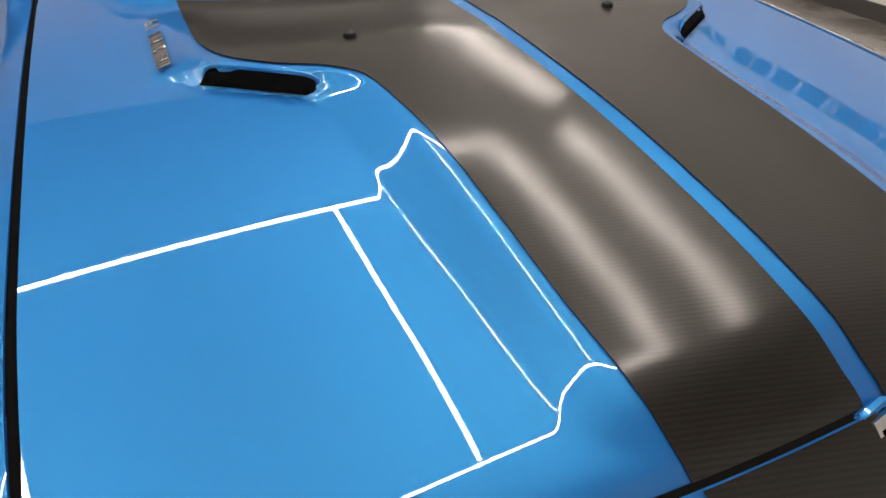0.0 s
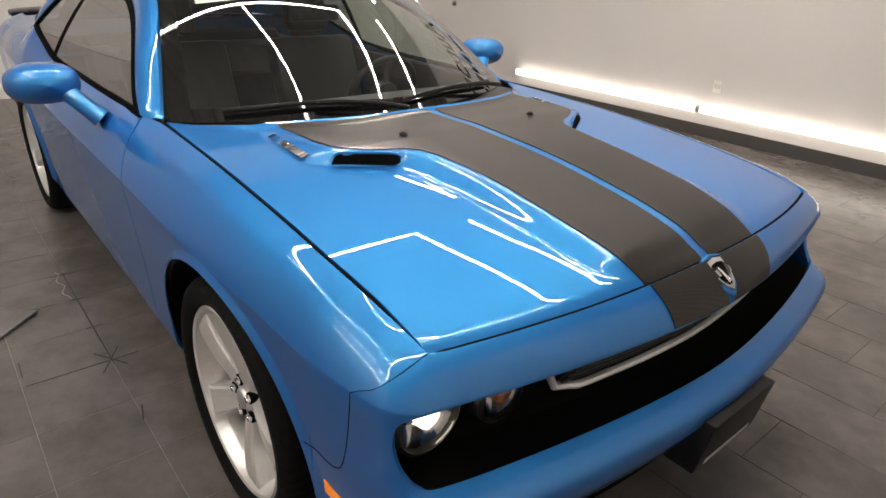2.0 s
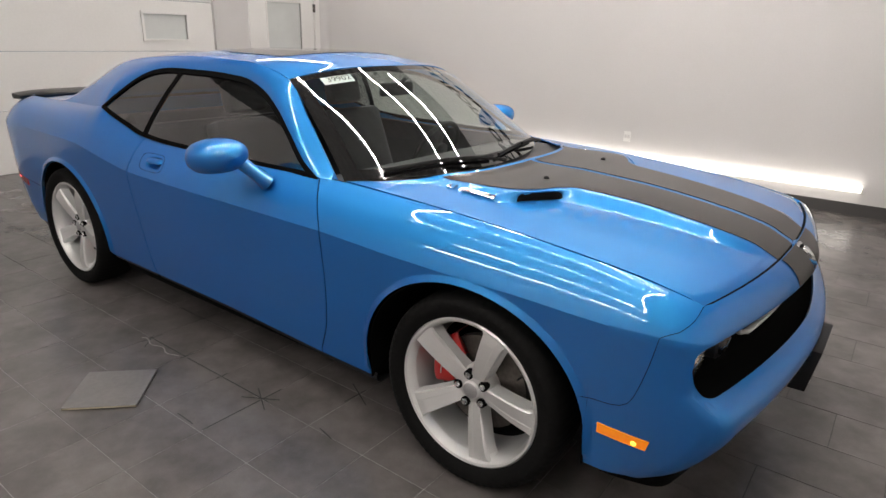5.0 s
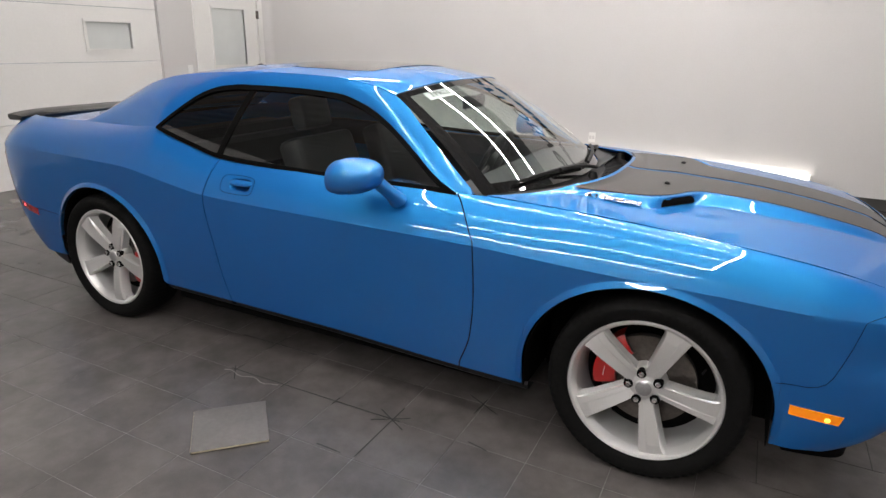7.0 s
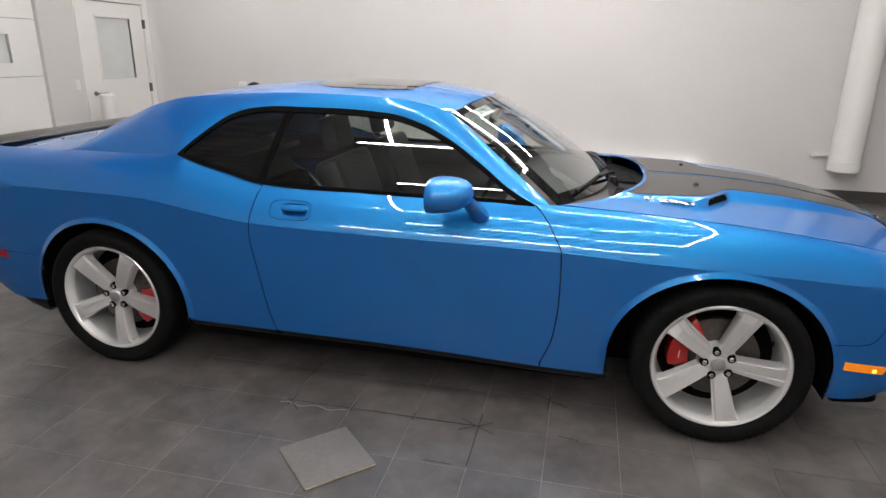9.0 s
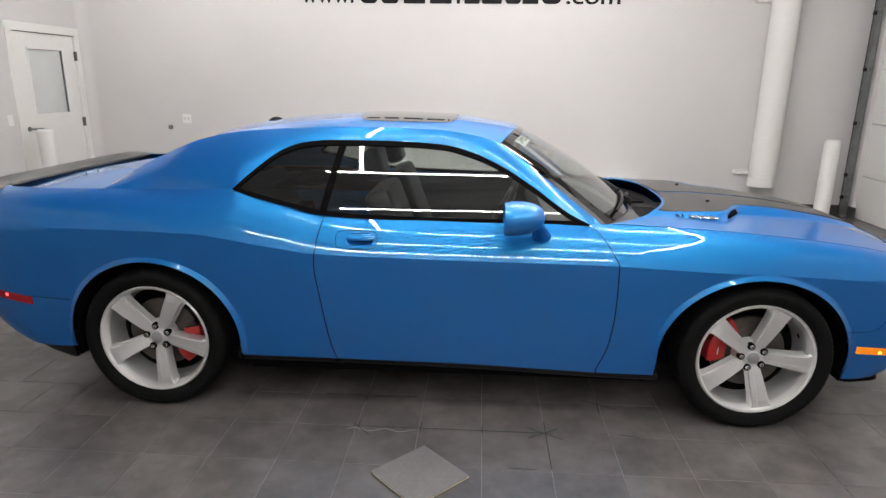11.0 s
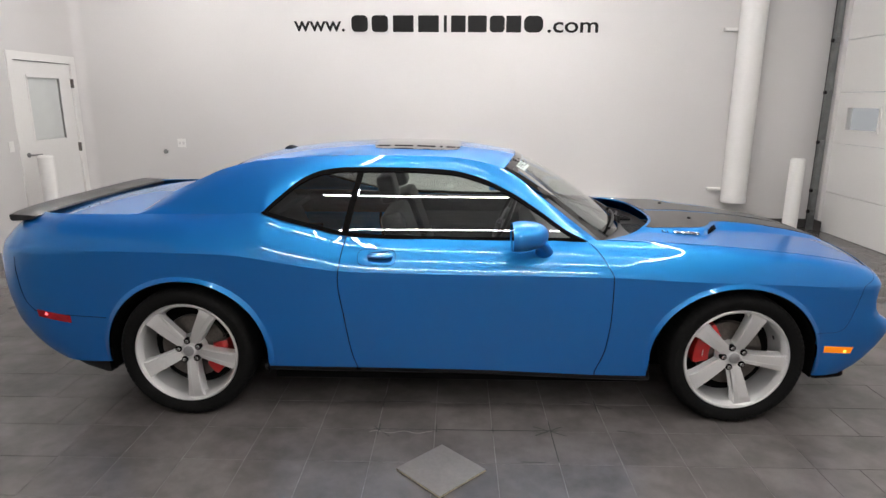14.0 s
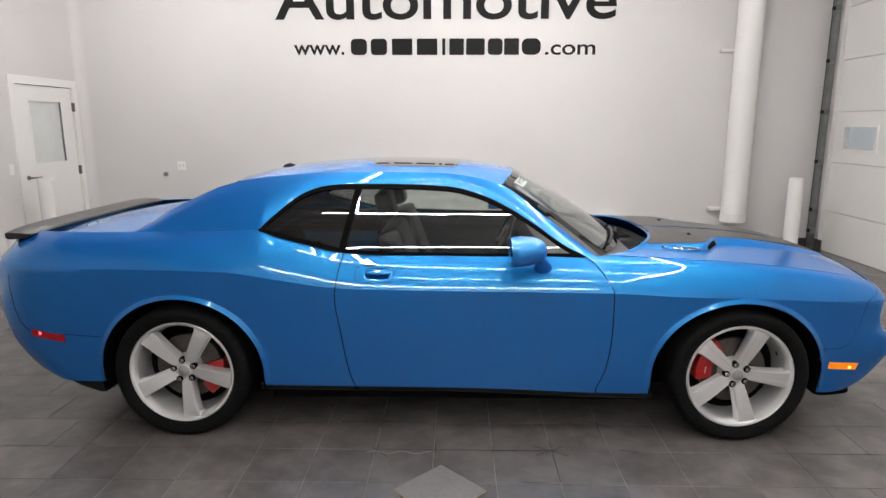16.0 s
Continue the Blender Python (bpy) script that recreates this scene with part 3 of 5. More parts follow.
GAP = 0.0028
for sign in (-1, 1):
    fender = panel("fender", side_grid(columns(0.789 + GAP, 1.95), sign, high=30), BLUE, car, "blue front wing with a crisp shoulder line", out=(1.3, 0, 0.4), smooth=17)
    door = panel("door", side_grid(sorted({*columns(-0.636 + GAP, 0.789 - GAP), *span(-0.53, -0.30, 47)}), sign, high=44, hollow=True), BLUE, car, "long blue door, closed", out=(0.1, 0, 0.4), smooth=17)
    quarter = panel("quarter_panel", side_grid(columns(-1.95, -0.636 - GAP), sign), BLUE, car, "blue rear haunch", out=(-1.3, 0, 0.4), smooth=17)
    # near-black ribbons behind the door gaps stand in for the shade inside them
    for edge, f in (("door_seal", door_front), ("door_seal", door_rear)):
        zs = span(0.27, 0.985, 30)
        strip = [[(f(z) + dx, sign * (side_y(f(z), z) - 0.006), z) for dx in (-0.012, 0.012)] for z in zs]
        panel(edge, strip, DARK, door, "dark backing strip for the shade in the door gap", thick=0)
    # door handle: a recessed cup with a body-coloured pull
    rim = []
    for a in np.linspace(0, 2 * math.pi, 49):
        x, z = HX + 0.098 * math.copysign(abs(math.cos(a)) ** 0.5, math.cos(a)), HZ + 0.040 * math.copysign(abs(math.sin(a)) ** 0.5, math.sin(a))
        rim.append((x, sign * (side_y(x, z) + 0.0005), z))
    handle = part("door_handle", tube_bm(rim, 0.0011, 6), DARK, door, "body-coloured pull in a recessed cup")
    pull = []
    for u in span(-1, 1, 17):
        row = []
        for a in span(0, 2 * math.pi, 15)[:-1]:
            x, z = HX + 0.018 + 0.066 * u, HZ + 0.010 + 0.014 * math.sin(a) * (1 - 0.35 * abs(u) ** 6)
            row.append((x, sign * (side_y(x, z) + 0.000 + 0.012 * math.cos(a) - 0.010 * abs(u) ** 6), z))
        pull.append(row)
    pull_bm = grid_bm(pull, (HX, sign * side_y(HX, HZ), HZ + 0.010), wrap_v=True)
    bmesh.ops.holes_fill(pull_bm, edges=[e for e in pull_bm.edges if e.is_boundary])
    part("pull", pull_bm, BLUE, handle, "blue pull", smooth=50)
    # black sill
    sill = [[(x, sign * y, z + (sill_z(x) - 0.28)) for y, z in ((0.885, 0.285), (0.891, 0.274), (0.886, 0.252), (0.868, 0.238), (0.80, 0.234))] for x in span(-1.06, 1.03, 24)]
    panel("sill", sill, BLACK, car, "black plastic sill under the door", out=(0, 0, 0.5))


# nose: plan curves at several heights, from the centre line round the corner to the wing
def nose_plan(t, front, sweep, width):
    """t runs from the centre line (0) over the corner to the wing (1)."""
    w = width / 0.917

    def face(y):
        return front - sweep * (abs(y) / w / 0.86) ** 1.7
    if t <= 0.70:
        y = 0.82 * w * t / 0.70
        return face(y), y
    p1, p2, p3 = (face(0.82 * w), 0.82 * w), (face(0.874 * w), 0.878 * w), (face(0.874 * w) - 0.062, 0.892 * w)
    if t <= 0.86:
        u = (t - 0.70) / 0.16
        return tuple((1 - u) ** 2 * i + 2 * u * (1 - u) * j + u * u * k for i, j, k in zip(p1, p2, p3))
    u = (t - 0.86) / 0.14
    x = p3[0] + (1.95 - p3[0]) * u
    return x, p3[1] + (width - p3[1]) * (1 - (1 - u) ** 1.6)


def hood_front(y):
    return 2.258 - 0.098 * (abs(y) / 0.785) ** 2.3


def hood_rear(y):
    """The bonnet's curved rear edge."""
    return 1.155 - 0.38 * (abs(y) / 0.785) ** 3


def hood_edge_y(x):
    return top_y(x) - 0.012 if x > 0.9 else curve((0.7, 0.782), (0.9, 0.784))(x)


def hood_z(x, y, dome=True):
    ay = abs(y)
    edge = hood_edge_z(x)
    mid = hood_mid_z(x)
    z = edge + (mid - edge) * (1 - min(ay / 0.79, 1.0) ** 2.2)
    if dome:
        t, b, h = dome_top(x), dome_foot(x), dome_h(x)
        k = min(max((b - ay) / (b - t), 0.0), 1.0)
        z += h * (0.75 * k + 0.25 * k * k * (3 - 2 * k))
        z += 0.013 * max(0.0, 1 - max(x - hood_rear(ay), 0.0) / 0.07) ** 2 * step(0.75, 0.5, ay)
        rim = hood_front(ay) - x
        z -= 0.010 * max(0.0, 1 - max(rim, 0.0) / 0.035) ** 2
    return z


hood_edge_z = curve((0.7, 0.986), (0.9, 0.979), (1.2, 0.966), (1.5, 0.946), (1.8, 0.917), (1.95, 0.897), (2.1, 0.868), (2.17, 0.850), (2.26, 0.828))
hood_mid_z = curve((0.7, 1.006), (1.05, 0.998), (1.39, 0.972), (1.7, 0.9535), (2.0, 0.923), (2.15, 0.897), (2.26, 0.866))
dome_top = curve((0.7, 0.53), (1.385, 0.53), (1.41, 0.517), (1.455, 0.450), (1.50, 0.372), (1.535, 0.318), (1.6, 0.298), (1.76, 0.288), (2.04, 0.280), (2.14, 0.270), (2.21, 0.262))
dome_foot = curve((0.7, 0.60), (1.33, 0.60), (1.405, 0.545), (1.455, 0.475), (1.505, 0.400), (1.56, 0.385), (1.7, 0.368), (1.87, 0.357), (2.0, 0.347), (2.12, 0.338), (2.175, 0.325), (2.205, 0.296), (2.222, 0.270))
dome_h = curve((0.7, 0.0), (1.0, 0.006), (1.3, 0.028), (1.42, 0.036), (1.7, 0.033), (2.0, 0.022), (2.1, 0.017), (2.17, 0.012), (2.225, 0.0))

front_at = curve((0.262, 2.215), (0.30, 2.268), (0.35, 2.314), (0.42, 2.360), (0.49, 2.397), (0.54, 2.410), (0.565, 2.405), (0.59, 2.378), (0.605, 2.352), (0.68, 2.342), (0.78, 2.340), (0.80, 2.335))
sweep_at = curve((0.262, 0.115), (0.49, 0.105), (0.60, 0.120), (0.78, 0.130), (0.80, 0.130))
slot_low = curve((0, 0.604), (0.64, 0.604), (0.72, 0.607), (0.765, 0.615), (0.79, 0.632), (0.806, 0.655), (0.814, 0.6905), (1.0, 0.6905))
slot_high = curve((0, 0.772), (0.64, 0.772), (0.72, 0.769), (0.765, 0.761), (0.79, 0.747), (0.806, 0.724), (0.814, 0.691), (1.0, 0.691))
TS_NOSE = sorted(set(np.round(span(0, 0.70, 26), 4)) | set(np.round(span(0.70, 0.86, 25), 4)) | set(np.round(span(0.86, 1.0, 12), 4)))
LIP = 0.776
HOOD_T = 0.670


def nose_point(t, z, sign, inset=0.0):
    x, y = nose_plan(t, front_at(z) - inset, sweep_at(z), side_y(1.95, min(z, crease_z(1.95))) - inset)
    return (x, sign * y, z)


def nose_top(t):
    """The seam between nose and bonnet, then back along the wing's top."""
    if t < HOOD_T:
        y = 0.785 * t / HOOD_T
        return hood_front(y) + 0.0065, y, hood_z(hood_front(y), y, False) - 0.004
    f = (t - HOOD_T) / (1 - HOOD_T)
    x = 2.164 + (1.95 - 2.164) * f
    return x, top_y(x), top_z(x)


def crown(f, t):
    """How the section runs in from the lip (f 0) to the seam (1): crisp at the wing, rounder in front."""
    w = step(1.0, 0.72, t)
    return (1 - w) * shoulder(f, 0.123, 0.121, 1.0) + w * (0.35 * f + 0.5 * f ** 2.4 + 0.15 * f ** 6)


def nose_upper(t, f, sign):
    z0 = LIP + (crease_z(1.95) - LIP) * step(0.75, 1.0, t)
    a = Vector(nose_point(t, z0, sign))
    b = nose_top(t)
    b = Vector((b[0], sign * b[1], b[2]))
    q = a.lerp(b, crown(f, t))
    q.z = a.z + (b.z - a.z) * f
    return q


fascia = empty("front_fascia")
fascia.parent = car
fascia["label"] = "blue front bumper cover with a full-width dark slot"
RISE = [1 - (1 - i / 29) ** 1.5 for i in range(30)]
for sign in (-1, 1):
    body_rows = []
    for t in TS_NOSE:
        zl, zh = slot_low(t), slot_high(t)
        z0 = nose_upper(t, 0, sign).z
        col = [nose_point(t, 0.262 + (zl - 0.262) * f, sign) for f in (0, 0.05, 0.11, 0.18, 0.26, 0.36, 0.46, 0.56, 0.66, 0.75, 0.82, 0.88, 0.93, 0.97, 1.0)]
        LOWS = len(col)
        col += [nose_point(t, zh + (max(z0, zh + 0.001) - zh) * f, sign) for f in (0, 0.35, 0.7)]
        body_rows.append(col + [tuple(nose_upper(t, f, sign)) for f in RISE])
    open_slot = [slot_high(t) - slot_low(t) > 0.002 for t in TS_NOSE]
    panel("nose_cover", body_rows, BLUE, fascia, out=(1.9, 0, 0.5), thick=0.010, smooth=38, skip=lambda i, j: j == LOWS - 1 and (open_slot[i] or open_slot[i + 1]))
    # black lower lip
    lip = [[(lambda q: (q[0], sign * q[1], z))(nose_plan(t, x, 0.115, w)) for x, w, z in ((2.205, 0.850, 0.272), (2.245, 0.845, 0.252), (2.255, 0.835, 0.228), (2.21, 0.80, 0.216), (2.10, 0.7, 0.23))] for t in span(0, 1, 40)]
    panel("chin", lip, PILLAR_BLACK, fascia, "black lower chin", out=(1.9, 0, 0.4))
    # dark slot behind the lamps
    back = [[nose_point(t, z, sign, d) for z, d in ((0.585, 0.03), (0.60, 0.10), (0.68, 0.14), (0.76, 0.13), (0.785, 0.035))] for t in span(0, 0.85, 30)]
    panel("slot_back", back, DARK, fascia, "deep black slot", out=(1.9, 0, 0.6), thick=0)
    # lamps
    for lx, ly, lz, r, inner in ((2.150, 0.772, 0.692, 0.076, False), (2.185, 0.610, 0.694, 0.058, True)):
        lamp = part("headlight", lathe_bm([(r * 0.15, -0.05), (r * 0.6, -0.04), (r * 0.95, 0.0)], 32, "x", (lx - 0.005, sign * ly, lz)), CHROME, fascia, "round headlight with clear lens and dark ring")
        part("lens", lathe_bm([(r * 0.97, 0.0), (r * 0.8, 0.018), (r * 0.45, 0.028), (0.0001, 0.031)], 32, "x", (lx, sign * ly, lz)), LENS, lamp)
        part("ring", lathe_bm([(r * 0.97, -0.03), (r * 0.97, 0.012), (r * 1.12, 0.004), (r * 1.2, -0.06)], 32, "x", (lx, sign * ly, lz)), SATIN, lamp, "dark lamp ring")
        part("bulb", lathe_bm([(0.0001, 0.012), (r * 0.26, 0.006), (r * 0.34, -0.04)], 20, "x", (lx, sign * ly, lz)), GLOW if not inner else AMBER_DARK, lamp, "lit lamp bulb" if not inner else "amber bulb")

    # the wing and nose side as one surface: half-width by x and z
    def nose_side_y(x, z):
        if x <= 1.95:
            return side_y(x, z)
        lo, hi = 0.70, 1.0
        for _ in range(30):
            mid = (lo + hi) / 2
            if nose_point(mid, z, 1)[0] > x:
                lo = mid
            else:
                hi = mid
        return nose_point(lo, z, 1)[1]

    mk = []
    for u in span(0, 1, 9):
        mk.append([(lambda x, z: (x, sign * (nose_side_y(x, z) + 0.003), z))(1.942 + 0.158 * u - 0.01 * v * u, 0.438 - 0.008 * u - 0.036 * v) for v in span(0, 1, 4)])
    marker = panel("side_marker", mk, AMBER, fascia, "lit amber side marker lens", out=(1.9, 0, 0.4), thick=0.006)
    part("bulb", lathe_bm([(0.0001, sign * 0.0036), (0.008, sign * 0.002), (0.012, sign * -0.006)], 12, "y", Vector(mk[6][2])), AMBER_GLOW, marker, "lit amber bulb")
    t0 = 0.899
    xs0 = nose_upper(t0, 0, sign).x
    seam = [(x, sign * (nose_side_y(x, z) + 0.0004), z) for z, x in ((0.512, 1.885), (0.514, 1.92), (0.517, xs0 - 0.115), (0.525, xs0 - 0.085), (0.54, xs0 - 0.064), (0.57, xs0 - 0.048), (0.62, xs0 - 0.033), (0.68, xs0 - 0.018), (0.74, xs0 - 0.006))]
    for f in span(0, 1, 10):
        q = nose_upper(t0 + (HOOD_T - t0) * f ** 1.2, f, sign)
        seam.append((q.x, q.y, q.z + 0.0003))
    part("seam", tube_bm(seam, 0.0010, 6), DARK, fascia, "thin dark panel seam")

# grille insert with a bright frame
ys_grille = span(-0.465, 0.465, 25)
gr = [[(2.318 - 0.075 * v - 0.13 * (abs(y) / 0.86) ** 1.7, y, 0.770 - 0.118 * v) for v in span(0, 1, 5)] for y in ys_grille]
grille = panel("grille", gr, BLACK, fascia, "black grille with a bright frame", out=(1.0, 0, 0.7), thick=0.004)
frame_path = [(2.262 - 0.13 * (abs(y) / 0.86) ** 1.7, y, 0.650 + 0.020 * step(0.40, 0.475, abs(y))) for y in span(-0.475, 0.475, 30)]
ends = [(2.262 - 0.055, 0.487, 0.70), (2.275 - 0.055, 0.490, 0.762)]
frame_path = [(x, -y, z) for x, y, z in ends[::-1]] + frame_path + ends
part("grille_frame", tube_bm(frame_path, 0.010, 8), ALLOY, grille, "satin silver frame")
for z in (0.675, 0.70, 0.725, 0.75):
    part("grille_bar", tube_bm([(2.318 - 0.075 * (0.77 - z) / 0.118 - 0.13 * (abs(y) / 0.86) ** 1.7 + 0.006, y, z) for y in span(-0.46, 0.46, 15)], 0.004, 5), BLACK, grille)

# plate bracket
bm = box_bm(2.340, -0.13, 0.360, 2.424, 0.175, 0.525, 0.006)
for v in bm.verts:
    v.co.x -= 0.16 * (0.525 - v.co.z) - 0.010
plate = part("plate_bracket", bm, BLACK, fascia, "black plate holder with pale lettering bars")
bm = box_bm(2.4235, -0.09, 0.376, 2.4255, 0.135, 0.392)
for v in bm.verts:
    v.co.x -= 0.16 * (0.525 - v.co.z) - 0.010
plate_label = part("bar", bm, ALLOY, plate, "pale bar", smooth=0)

# bonnet
def hood_grid(nx=120, ny=150):
    rows = []
    for j in range(ny + 1):
        v = -1 + 2 * j / ny
        row = []
        for i in range(nx + 1):
            f = i / nx
            yy = v * 0.785
            xr = hood_rear(yy)
            x = xr + (hood_front(yy) - xr) * f
            y = v * (hood_edge_y(x) if x < 2.0 else 0.785)
            row.append((x, y, hood_z(x, y)))
        rows.append(row)
    return rows


hood = panel("bonnet", hood_grid(), BLUE, car, "blue bonnet with raised centre and two scoops", out=(1.5, 0, 0.0), thick=0.006, smooth=25)
# dark tubes below the bonnet edge, added as the shade in its gap
for k in (-1, 1):
    part("bonnet_seal", tube_bm([(x, k * ((hood_edge_y(x) if x < 2.0 else 0.785) + 0.006), hood_edge_z(x) - 0.013) for x in span(0.70, 2.13, 24)], 0.010, 6), DARK, hood)
part("bonnet_seal", tube_bm([(hood_front(y) + 0.003, y, hood_z(hood_front(y), y, False) - 0.014) for y in span(-0.77, 0.77, 41)], 0.010, 6), DARK, hood)

stripe_out = curve((0.8, 0.528), (1.26, 0.526), (1.34, 0.516), (1.395, 0.492), (1.45, 0.425), (1.49, 0.345), (1.54, 0.302), (1.64, 0.285), (1.76, 0.274), (2.04, 0.268), (2.14, 0.257), (2.262, 0.243))
for k in (-1, 1):
    rows = []
    for f in span(0, 1, 150):
        row = []
        for g in span(0, 1, 24):
            y0 = 0.017
            yo = stripe_out(0.9 + 1.355 * f)
            y = y0 + (yo - y0) * g
            xr = hood_rear(y) + 0.016
            x = xr + (hood_front(y) - 0.002 - xr) * f
            yo = stripe_out(x)
            y = y0 + (yo - y0) * g
            row.append((x, k * y, hood_z(x, y) + 0.0016))
        rows.append(row)
    panel("stripe", rows, CARBON, hood, "black carbon-look vinyl stripe", out=(1.5, 0, 0.0), thick=0.0012, smooth=40, offset=1.0)
    # the stripe carries on over the nose cap
    rows = []
    for g in span(0, 1, 14):
        row = []
        for f in RISE:
            t = (0.016 + (0.244 - 0.016) * g) * HOOD_T / 0.785
            q = nose_upper(t, f, 1)
            q.y *= 1 - 0.09 * (1 - f)
            q += Vector((0.0028, 0, 0.0016))
            row.append((q.x, k * q.y, q.z))
        rows.append(row)
    panel("stripe", rows, CARBON, fascia, "black carbon-look vinyl stripe", out=(1.5, 0, 0.0), thick=0.0012, smooth=40, offset=1.0)
    # scoop mouth: a dark slot under the lip of the raised centre
    mouth, lip_path = [], []
    for f in span(0, 1, 22):
        x, y = 1.400 + 0.110 * f, 0.532 - 0.168 * f
        base = hood_z(x, y, False)
        e = (1 - abs(2 * f - 1) ** 8) ** 0.5
        top = base + 0.004 + 0.027 * e
        mouth.append([(x + 0.013, k * (y + 0.009), base + 0.0035), (x + 0.009, k * (y + 0.006), base + 0.004 + 0.015 * e), (x + 0.003, k * (y + 0.002), top), (x - 0.014, k * (y - 0.010), top + 0.001)])
        lip_path.append((x + 0.002, k * (y + 0.001), top + 0.003))
    scoop = panel("scoop", mouth, DARK, hood, "black scoop mouth with a mesh grille", out=(1.2, 0, 0.9), thick=0.003)
    part("lip", tube_bm(lip_path, 0.004, 8), BLUE, scoop, "thin blue lip")
    for f in span(0.08, 0.92, 18):
        x, y = 1.400 + 0.110 * f, 0.532 - 0.168 * f
        base = hood_z(x, y, False)
        part("bar", tube_bm([(x + 0.0135, k * (y + 0.0095), base + 0.005), (x + 0.0095, k * (y + 0.0065), base + 0.016)], 0.0008, 5), DARK, scoop)
    # washer jet
    pz = hood_z(1.39, 0.278)
    part("washer_jet", lathe_bm([(0.0001, -0.004), (0.013, -0.004), (0.011, 0.010), (0.006, 0.014), (0.0001, 0.015)], 14, "z", (1.39, k * 0.278, pz)), BLACK, hood, "small black washer jet")
    # badge on the bonnet side, single raised characters that follow the skin
    bx, by = 1.236, k * 0.583
    ux = Vector((1, 0, (hood_z(1.30, by) - hood_z(1.17, by)) / 0.13)).normalized()
    uy = Vector((0, 1, (hood_z(bx, by + 0.012) - hood_z(bx, by - 0.012)) / 0.024)).normalized()
    uz = ux.cross(uy).normalized()
    badge = empty("badge")
    badge.parent = hood
    badge["label"] = "small raised chrome engine badge"
    badge.matrix_local = Matrix.Translation((bx, by, hood_z(bx, by) + 0.002)) @ Matrix((ux, uz.cross(ux), uz)).transposed().to_4x4() @ Matrix.Rotation(0 if k < 0 else math.pi, 4, "Z")
    for a, w in ((-0.040, 0.037), (0.001, 0.034), (0.039, 0.047), (0.090, 0.016)):
        part("bar", box_bm(a, -0.012, 0.0, a + w, 0.013, 0.006, 0.002), BADGE, badge)
    c = bpy.data.curves.new("numeral", "FONT")
    c.body, c.size, c.extrude, c.offset = "6.1", 0.036, 0.003, 0.0008
    c.materials.append(CHROME)
    t = new("numeral", c)
    t.parent = badge
    t["label"] = "chrome numerals"
    t.location = (-0.108, -0.012, 0.003)

# emblem on the nose
bm = bmesh.new()
outline = [(-0.030, 0.039), (0.0, 0.044), (0.030, 0.039), (0.030, -0.010), (0.019, -0.030), (0.0, -0.044), (-0.019, -0.030), (-0.030, -0.010)]
tilt = Matrix.Translation((2.300, 0, 0.832)) @ Matrix.Rotation(radians(38), 4, "Y")
front = [bm.verts.new(tilt @ Vector((-b, a, 0.010))) for a, b in outline]
rear = [bm.verts.new(tilt @ Vector((-b * 1.08, a * 1.08, 0.0))) for a, b in outline]
bm.faces.new(front)
for i in range(8):
    bm.faces.new((front[i], front[(i + 1) % 8], rear[(i + 1) % 8], rear[i]))
bmesh.ops.recalc_face_normals(bm, faces=bm.faces)
emblem = part("emblem", bm, CHROME, fascia, "chrome shield emblem", smooth=0)
bm = bmesh.new()
inner = [bm.verts.new(tilt @ Vector((-b * 0.72, a * 0.72, 0.0125))) for a, b in outline]
bm.faces.new(inner)
part("field", bm, DARK, emblem, "dark field", smooth=0)
for k in (-1, 1):
    part("relief", tube_bm([tilt @ Vector((0.024, k * 0.004, 0.013)), tilt @ Vector((0.0, k * 0.010, 0.015)), tilt @ Vector((-0.018, k * 0.016, 0.014)), tilt @ Vector((-0.012, k * 0.024, 0.013)), tilt @ Vector((0.004, k * 0.023, 0.013))], 0.0042, 6), CHROME, emblem)
ringp = [tilt @ Vector((-b * 1.18, a * 1.18, 0.001)) for a, b in outline]
part("surround", tube_bm(ringp + ringp[:2], 0.006, 6), BLUE, emblem, "blue outline")

